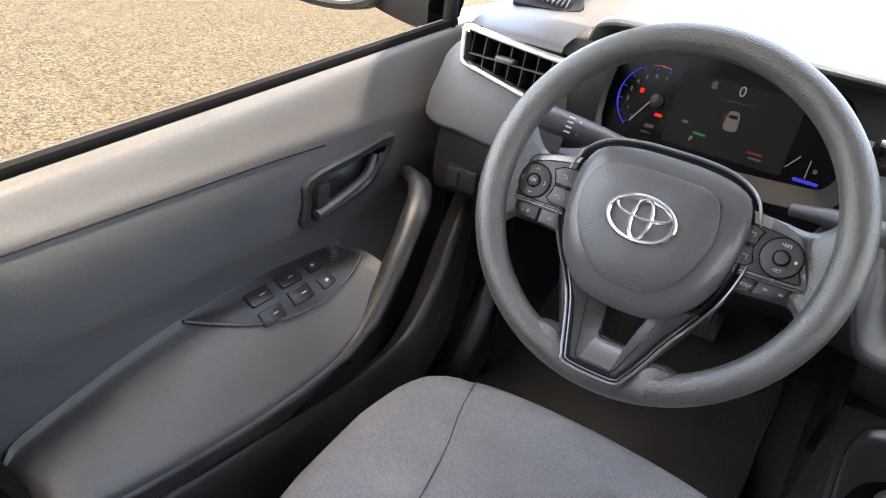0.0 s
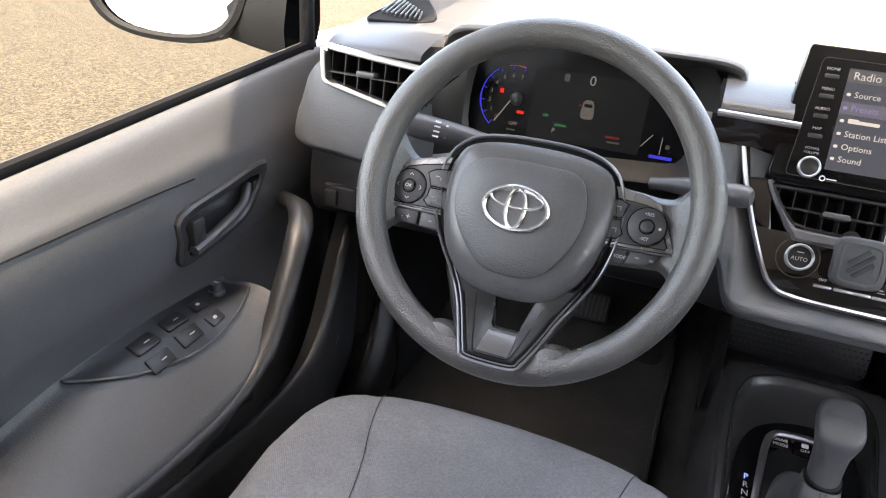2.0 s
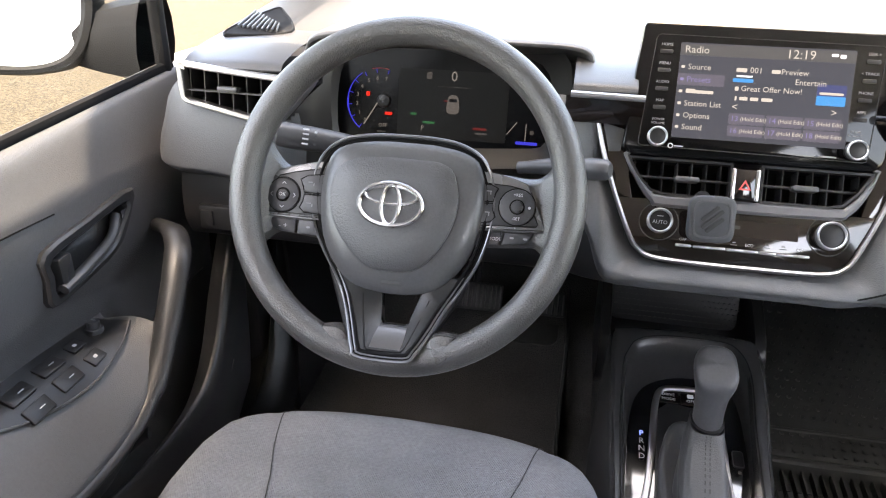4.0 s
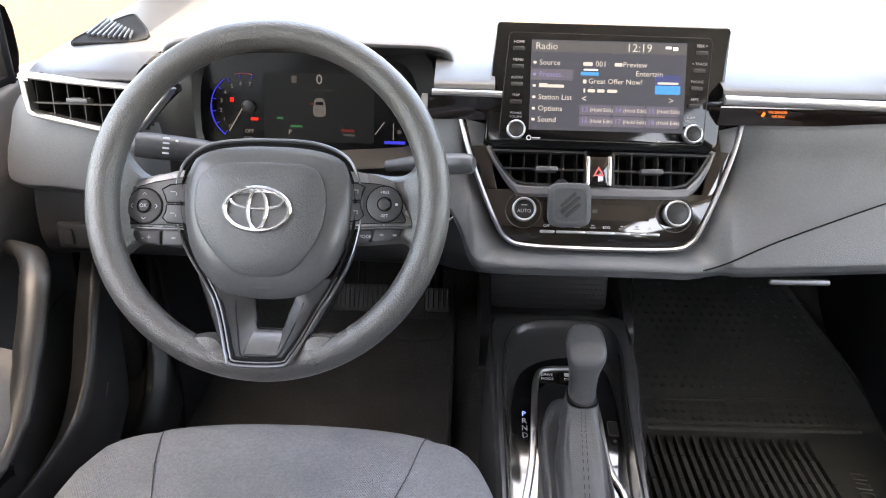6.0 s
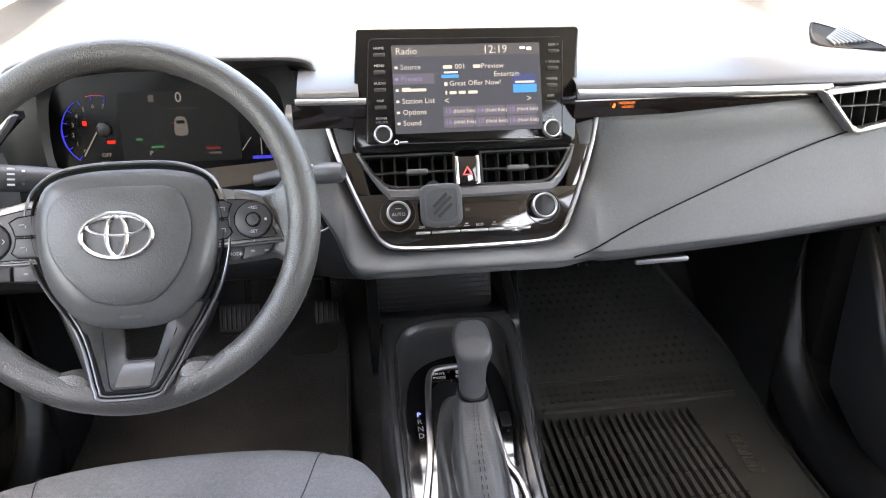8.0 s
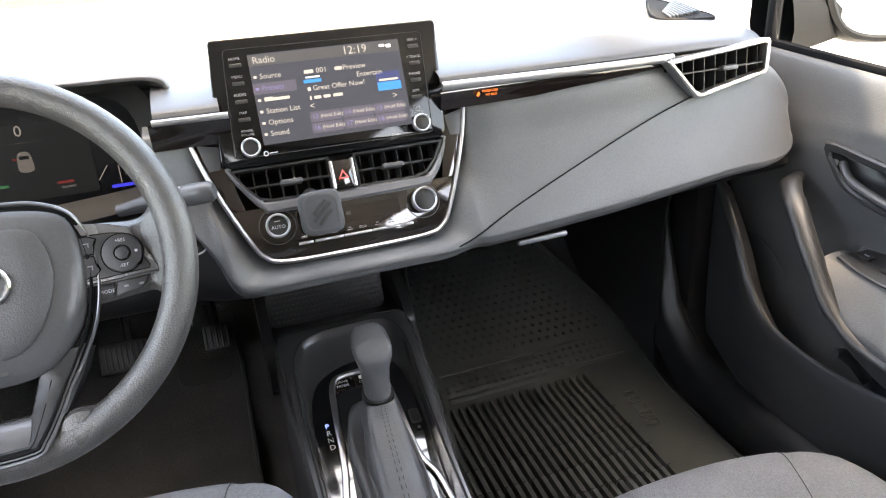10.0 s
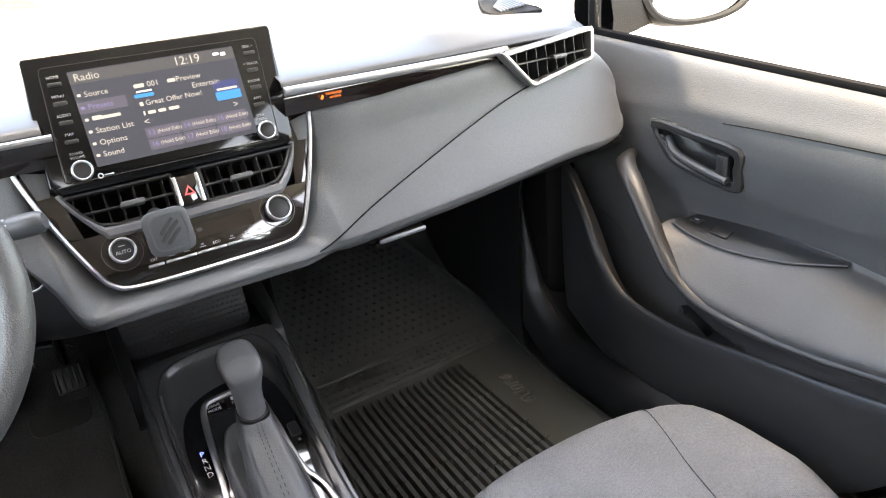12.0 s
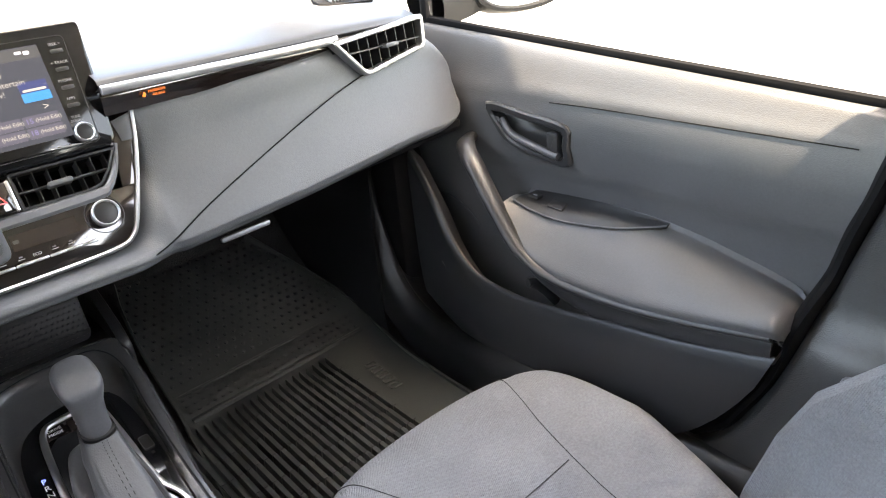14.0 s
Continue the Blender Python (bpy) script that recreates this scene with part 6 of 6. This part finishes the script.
    part("switch_line", ring(rrect(0.013, 0.022, 0.003, 0.042, 0.086), rrect(0.0115, 0.0205, 0.0025, 0.042, 0.086), 0.0062, 0.0070, m), PLASTIC_GREY, br)
    plate("brake_mark", 0.042, 0.068, 0.004, 0.004, 0.0058, m, DIM, d)
    # open tray ahead, with a ribbed rubber back
    part("tray_floor", box(-0.112, 0.098, 0.29, 0.42, 0.585, 0.592, 0.003), PLASTIC_DARK, d)
    back = part("tray_back", prism(rrect(0.185, 0.085, 0.012, -0.018, 0.0), -0.02, 0.004, frame3((0, 0.352, 0.632), (1, 0, 0), (0, 0.25, 1)), 0.003), RUBBER2, d, "dimpled black rubber tray pad")
    bm = bmesh.new()
    mm = frame3((0, 0.352, 0.632), (1, 0, 0), (0, 0.25, 1))
    for r in range(9):
        for c in range(24):
            x, y = -0.104 + c * 0.0075 + (r % 2) * 0.00375, -0.034 + r * 0.0082
            prism([(x - 0.0022, y), (x, y + 0.0016), (x + 0.0022, y), (x, y - 0.0016)], 0.003, 0.0066, mm, 0.0, bm)
    tagged(part("dimple_field", bm, RUBBER2, back), kind="stuff")
    for x, nm in ((-0.118, "tray_side"), (0.100, "tray_side")):
        part(nm, prism(smooth2([(0.275, 0.575), (0.29, 0.602), (0.32, 0.622), (0.37, 0.645), (0.46, 0.665), (0.46, 0.50), (0.30, 0.50)], 3), x - 0.008, x + 0.008, frame3((0, 0, 0), (0, 1, 0), (0, 0, 1)), 0.004), PLASTIC_DARK, d)


RUBBER2 = mat("tray_rubber", (0.013, 0.013, 0.014), 0.45, grain=("noise", 500, 0.0003))
BLUE_TEXT = glow("gear_light", (0.15, 0.25, 1.0), 0.144)
console()


def gear_shifter():
    d = thing("gear_shifter", "grey leatherette gear lever with stitched boot", "gear shifter")
    prof = [(-0.008, -0.020, 0.522, 0.0310, 0.085), (-0.009, 0.000, 0.548, 0.0285, 0.070), (-0.009, 0.024, 0.572, 0.0262, 0.050), (-0.008, 0.046, 0.592, 0.0235, 0.033), (-0.007, 0.063, 0.607, 0.0205, 0.0235), (-0.006, 0.072, 0.618, 0.0192, 0.0195)]
    rows = []
    for j, (x, y, z, a, b) in enumerate(prof):
        ringp = []
        for k in range(60):
            t = 2 * math.pi * k / 60
            sx, sy = math.copysign(abs(math.cos(t)) ** 0.62, math.cos(t)), math.copysign(abs(math.sin(t)) ** 0.62, math.sin(t))
            crumple = 1 + (0.05 * math.sin(5 * t + 1.9 * j) + 0.03 * math.sin(11 * t + 2.3 * j) if j < 4 else 0)
            ringp.append((x + a * sx * crumple, y + b * sy * (0.6 + 0.4 * crumple), z + (0.22 * b * sy if j > 3 else (0.30 - 0.04 * j) * b * sy)))
        rows.append(ringp)
    skirt = []
    for j, (x, y, z, a, b) in enumerate(((-0.012, 0.010, 0.548, 0.0420, 0.108), (-0.012, 0.012, 0.558, 0.0400, 0.104), (-0.011, 0.014, 0.561, 0.0360, 0.092), (-0.010, 0.018, 0.556, 0.0290, 0.070), (-0.010, 0.020, 0.548, 0.0200, 0.050))):
        skirt.append([(x + a * math.copysign(abs(math.cos(t)) ** 0.6, math.cos(t)) * (1 + 0.03 * math.sin(7 * t + j)), y + b * math.copysign(abs(math.sin(t)) ** 0.6, math.sin(t)), z + zc(y + b * math.sin(t)) - zc(0.05) if j < 4 else z) for t in [2 * math.pi * k / 48 for k in range(48)]])
    part("boot_skirt", loft(skirt, 3, 1, True), BOOT, d, "broad folded foot of the boot")
    part("boot", loft(rows, 4, 1, True), BOOT, d, "creased grey leatherette boot")
    for dx in (-0.0026, 0.0026):
        pts = spline([(x + dx, y - b * 1.0 - 0.001, z - (0.22 * b if j > 3 else (0.30 - 0.04 * j) * b) + 0.0008) for j, (x, y, z, a, b) in enumerate(prof)], 10)
        for k in range(0, len(pts) - 1, 2):
            part("stitch", tube([pts[k], pts[k + 1]], 0.00045, n=5), THREAD, d)
    part("collar", tube([(-0.006, 0.0715, 0.617), (-0.006, 0.0705, 0.621)], 0.0188, 0.0190, 24, up=(0, 1, 0)), PLASTIC_DARK, d)
    rows = []
    for y, z, a, b, q, tilt in ((0.072, 0.614, 0.0170, 0.0175, 1.0, 0.2), (0.075, 0.634, 0.0170, 0.0178, 0.95, 0.2), (0.078, 0.654, 0.0185, 0.0195, 0.85, 0.25), (0.080, 0.668, 0.0215, 0.0225, 0.72, 0.38), (0.081, 0.679, 0.0238, 0.0240, 0.64, 0.50), (0.0805, 0.687, 0.0236, 0.0230, 0.62, 0.60), (0.080, 0.6915, 0.0205, 0.0195, 0.68, 0.62), (0.0795, 0.6935, 0.0120, 0.0115, 0.80, 0.62), (0.0795, 0.694, 0.00005, 0.00005, 1.0, 0.5)):
        rows.append([(-0.006 + a * math.copysign(abs(math.cos(t)) ** q, math.cos(t)), y + b * math.copysign(abs(math.sin(t)) ** q, math.sin(t)), z + tilt * b * math.sin(t)) for t in [2 * math.pi * k / 36 for k in range(36)]])
    part("knob", loft(rows, 3, 1, True), KNOB, d, "smooth dark grey knob")


KNOB = mat("knob_plastic", (0.100, 0.101, 0.105), 0.34, grain=("leather", 900, 0.0001))
gear_shifter()


# ---- seats ----
def car_seat(s):
    side = "driver" if s < 0 else "passenger"
    d = thing("bucket_seat", "grey woven cloth %s seat with stitched side bolsters" % side, "car seat", "front seats")
    xc, yf, zt = (-0.347, 0.075, 0.610) if s < 0 else (0.365, -0.003, 0.470)
    W = 0.255
    us = [-1 + k / 20 for k in range(41)]
    vs = [0, 0.01, 0.03, 0.06, 0.09, 0.13, 0.18, 0.25, 0.4, 0.6, 0.8, 1.0]

    def top(u, q):
        """The cushion's skin: u across, q metres back from its front edge."""
        au = abs(u)
        yfront = yf - 0.030 * au ** 2 - 0.085 * au ** 5
        roll = max(0.0, 1 - q / 0.11)
        z = zt - 0.085 * roll ** 3
        groove = math.exp(-((au - 0.66) / 0.03) ** 2) * 0.0025
        bolster = 0.014 * math.exp(-((au - 0.80) / 0.16) ** 2) * min(1, q / 0.15)
        side_fall = 0.075 * max(0.0, (au - 0.74) / 0.26) ** 2.6
        if s > 0:
            roll += min(12.0, 8.5 * (max(0.0, q - 0.22) / 0.13) ** 1.3)
        else:
            roll += min(8.0, 5.0 * (max(0.0, q - 0.17) / 0.18) ** 1.1)
        return Vector((xc + u * W * (1 - 0.03 * roll), yfront - q, z - groove + bolster - side_fall - 0.02 * q))
    rows = [[top(u, k * 0.52) for u in us] for k in vs]
    front = [Vector((p.x, p.y + 0.004, zt - 0.20)) for p in rows[0]]
    mid = [Vector((p.x, p.y + 0.012, zt - 0.115 - 0.02 * abs(u))) for p, u in zip(rows[0], us)]
    bm = grid([front, mid] + rows)
    part("cushion", bm, FABRIC, d, "grey woven cloth cushion")
    for sd in (-1, 1):
        a = [top(sd, k * 0.52) for k in vs]
        part("cushion_side", grid([a, [Vector((p.x + sd * 0.006, p.y, zt - 0.13)) for p in a], [Vector((p.x - sd * 0.02, p.y, zt - 0.20)) for p in a]]), FABRIC_SIDE, d)
        pts = [top(sd * (0.66 - (0.50 * min(k, 0.5) if s < 0 else 0.72 * min(k, 0.5))), 0.52 * k) + Vector((0, 0, 0.0008)) for k in (0, 0.01, 0.03, 0.06, 0.1, 0.15, 0.25, 0.4, 0.7, 1)]
        part("seam", tube(spline(pts, 3), 0.0007, n=6), SEAT_SEAM, d)
    cross = [top(u, (0.26 if s > 0 else 0.46) - 0.04 * u * u) + Vector((0, 0, 0.001)) for u in ((-0.66, -0.5, -0.25, 0, 0.25, 0.5, 0.66) if s < 0 else (-0.30, -0.15, 0, 0.15, 0.30))]
    part("seam", tube(spline(cross, 4), 0.0008, n=6), SEAT_SEAM, d)
    part("seat_base", box(xc - 0.21, xc + 0.21, yf - 0.50, yf - 0.06, 0.33, zt - 0.12, 0.02), PLASTIC_DARK, d)
    for rx in (-0.19, 0.19):
        part("seat_rail", box(xc + rx - 0.02, xc + rx + 0.02, yf - 0.55, yf - 0.03, 0.312, 0.335, 0.004), PLASTIC_DARK, d)
    # backrest, leaning back
    lean = radians(42 if s < 0 else 30)
    b0 = Vector((xc, (-0.50 if s < 0 else -0.515), zt - 0.03))
    up_w, fw = Vector((0, -math.sin(lean), math.cos(lean))), Vector((0, math.cos(lean), math.sin(lean)))
    rows = []
    for h in (-0.03, 0.0, 0.06, 0.14, 0.25, 0.38, 0.50, 0.57, 0.60):
        hw = (0.245 + 0.02 * math.sin(min(h, 0.4) / 0.4 * math.pi)) * (1 if h < 0.35 else 1 - 1.2 * (h - 0.35) ** 1.4)
        rows.append([b0 + Vector((u * hw, 0, 0)) + up_w * (h - 0.012 * u * u) + fw * ((0.05 + 0.055 * math.exp(-((h - 0.13) / 0.16) ** 2)) * math.exp(-((abs(u) - 0.80) / 0.17) ** 2) - 0.05 * max(0, (abs(u) - 0.85) / 0.15) ** 2 - (0.05 if h > 0.59 else 0)) for u in [-1 + k / 12 for k in range(25)]])
    part("backrest", grid(rows), FABRIC, d, "grey woven cloth backrest")
    rb = [[p - fw * 0.10 for p in r] for r in rows]
    edge = [r[0] for r in rows] + rows[-1][1:] + [r[-1] for r in rows[::-1]][1:]
    edb = [r[0] for r in rb] + rb[-1][1:] + [r[-1] for r in rb[::-1]][1:]
    part("backrest_side", grid([edge, [(p + q) / 2 + (p - b0 - up_w * 0.3).normalized() * 0.008 for p, q in zip(edge, edb)], edb]), FABRIC_SIDE, d)
    part("backrest_rear", grid(rb), FABRIC_SIDE, d)


for s in (-1, 1):
    car_seat(s)


# ---- floor mats and pedals ----
def passenger_mat():
    d = thing("floor_mat", "black ribbed rubber mat in the passenger footwell", "floor mat", "floor mats")
    rows = [[(x + 0.10 * min(y - 0.35, 0) * 0.6, y, z + lip) for x, lip in ((x0, 0.018), (x0 + 0.012, 0.002), (0.3, 0), (0.45, 0), (x1 - 0.012, 0.002), (x1, 0.016))] for y, z, x0, x1 in ((-0.35, 0.318, 0.12, 0.60), (-0.1, 0.322, 0.125, 0.59), (0.2, 0.326, 0.15, 0.585), (0.36, 0.331, 0.165, 0.60), (0.40, 0.345, 0.17, 0.605), (0.45, 0.362, 0.172, 0.60), (0.52, 0.40, 0.175, 0.575), (0.62, 0.455, 0.185, 0.53), (0.68, 0.49, 0.20, 0.50))]
    part("mat_body", shell(loft(rows, 4, 4), 0.005), RUBBER, d)
    part("cross_bar", tube([(0.185, 0.375, 0.338), (0.4, 0.378, 0.338), (0.565, 0.382, 0.338)], 0.007, 0.006, 8), RUBBER, d)
    part("cross_bar", tube([(0.185, 0.432, 0.358), (0.4, 0.436, 0.358), (0.585, 0.440, 0.358)], 0.005, 0.005, 8), RUBBER, d)
    # ribs: wedge bars with pointed front ends, cut by cross slots
    for i in range(23):
        x0 = 0.118 + 0.0152 * i
        y1 = 0.344
        for j in range(8):
            ya, yb = y1 - 0.055 * (j + 1) + 0.003, y1 - 0.055 * j
            sh = lambda y: x0 + 0.02 * (y - 0.35)
            bm = bmesh.new()
            front = 0.55 if j == 0 else 1.0
            r0 = [(sh(ya) - 0.0052, ya, 0.324), (sh(ya) - 0.0036, ya, 0.346), (sh(ya) + 0.0036, ya, 0.346), (sh(ya) + 0.0052, ya, 0.324)]
            r1 = [(sh(yb) - 0.0052 * front, yb, 0.326), (sh(yb) - 0.0036 * front, yb, 0.3475), (sh(yb) + 0.0036 * front, yb, 0.3475), (sh(yb) + 0.0052 * front, yb, 0.326)]
            a, b = [bm.verts.new(p) for p in r0], [bm.verts.new(p) for p in r1]
            for k in range(3):
                bm.faces.new((a[k], a[k + 1], b[k + 1], b[k]))
            bm.faces.new(a)
            bm.faces.new(b[::-1])
            part("rib", bm, RUBBER, d, sharp=20)
    # raised pips on the sloping front
    bm = bmesh.new()
    for r in range(15):
        for c in range(21):
            y = 0.455 + 0.0155 * r
            x = 0.19 + 0.0185 * c + (0.009 if r % 2 else 0)
            if x < 0.575 - max(0, y - 0.5) * 0.45:
                z = 0.365 + (y - 0.45) * 0.55
                prism(circle2(0.0038, x, 0, 7), 0, 0.0032, frame3((0, y, z + 0.0055), (1, 0, 0), (0, 1, 0.55)), 0.001, bm)
    for r in range(3):
        for c in range(24):
            prism(rrect(0.006, 0.006, 0.001, 0.19 + 0.016 * c, 0, 1), 0, 0.002, frame3((0, 0.388 + 0.015 * r, 0.350 + 0.0055 * r), (1, 0, 0), (0, 1, 0.35)), 0.0, bm)
    tagged(part("pip_field", bm, RUBBER, d), kind="stuff")
    m = frame3((0.500, 0.225, 0.3335), (-0.12, -1, 0.02), (1, -0.12, 0))
    for i in range(5):
        part("raised_mark", ring(rrect(0.016, 0.026, 0.004, -0.045 + i * 0.022, 0), rrect(0.011, 0.020, 0.003, -0.045 + i * 0.022, 0), 0, 0.0025, m, 0.0006), RUBBER, d)
    for i in range(3):
        part("raised_line", prism(rrect(0.05, 0.002, 0.001, -0.105 + i * 0.004, 0.012 + i * 0.012 - 0.01), 0, 0.002, m), RUBBER, d)


passenger_mat()


def driver_mat():
    d = thing("floor_mat", "black carpet mat in the driver footwell, dusty", "floor mat", "floor mats")
    rows = [[(x, y, z) for x in (-0.65, -0.5, -0.35, -0.17)] for y, z in ((-0.30, 0.322), (0.1, 0.324), (0.35, 0.327), (0.48, 0.34), (0.62, 0.42), (0.70, 0.48))]
    part("mat_body", shell(loft(rows, 4, 4), 0.006), CARPET, d)
    part("mat_edge", tube(spline([(-0.65, -0.25, 0.328), (-0.65, 0.35, 0.334), (-0.65, 0.62, 0.427), (-0.60, 0.70, 0.486), (-0.22, 0.70, 0.486), (-0.17, 0.62, 0.427), (-0.17, 0.35, 0.334), (-0.17, -0.25, 0.328)], 5), 0.004, n=6), RUBBER, d)
    part("heel_pad", prism(rrect(0.10, 0.14, 0.02), 0, 0.004, frame3((-0.235, 0.62, 0.420), (1, 0, 0), (0, 1, 0.52)), 0.001), HEEL, d, "scuffed clear heel pad")


HEEL = mat("heel_plastic", (0.045, 0.045, 0.042), 0.3, vary=0.3, dirt=0.5)
driver_mat()


def pedal(name, x, y, z, w, h, label):
    d = thing(name, label, "pedal", "pedals")
    m = frame3((x, y, z), (1, 0, 0), (0, 0.55, 1))
    part("pedal_pad", prism(rrect(w, h, 0.006), -0.012, 0.0, m, 0.003), RUBBER2, d)
    n = int(w / 0.0085)
    for i in range(n):
        part("pad_ridge", prism(rrect(0.0035, h * 0.8, 0.001, -w / 2 + w * (i + 0.5) / n, 0), -0.001, 0.003, m, 0.001), PEDAL_RIDGE, d)
    part("pedal_arm", tube([m @ Vector((0, h * 0.3, -0.012)), (x, y + 0.08, z + 0.12), (x, y + 0.16, z + 0.24)], 0.008, 0.012, 8), PLASTIC_DARK, d)


PEDAL_RIDGE = mat("pedal_rubber", (0.06, 0.06, 0.06), 0.5)
pedal("accelerator_pedal", -0.200, 0.55, 0.487, 0.048, 0.048, "black rubber accelerator pedal above the mat")
pedal("brake_pedal", -0.350, 0.55, 0.487, 0.105, 0.055, "wide black rubber brake pedal")
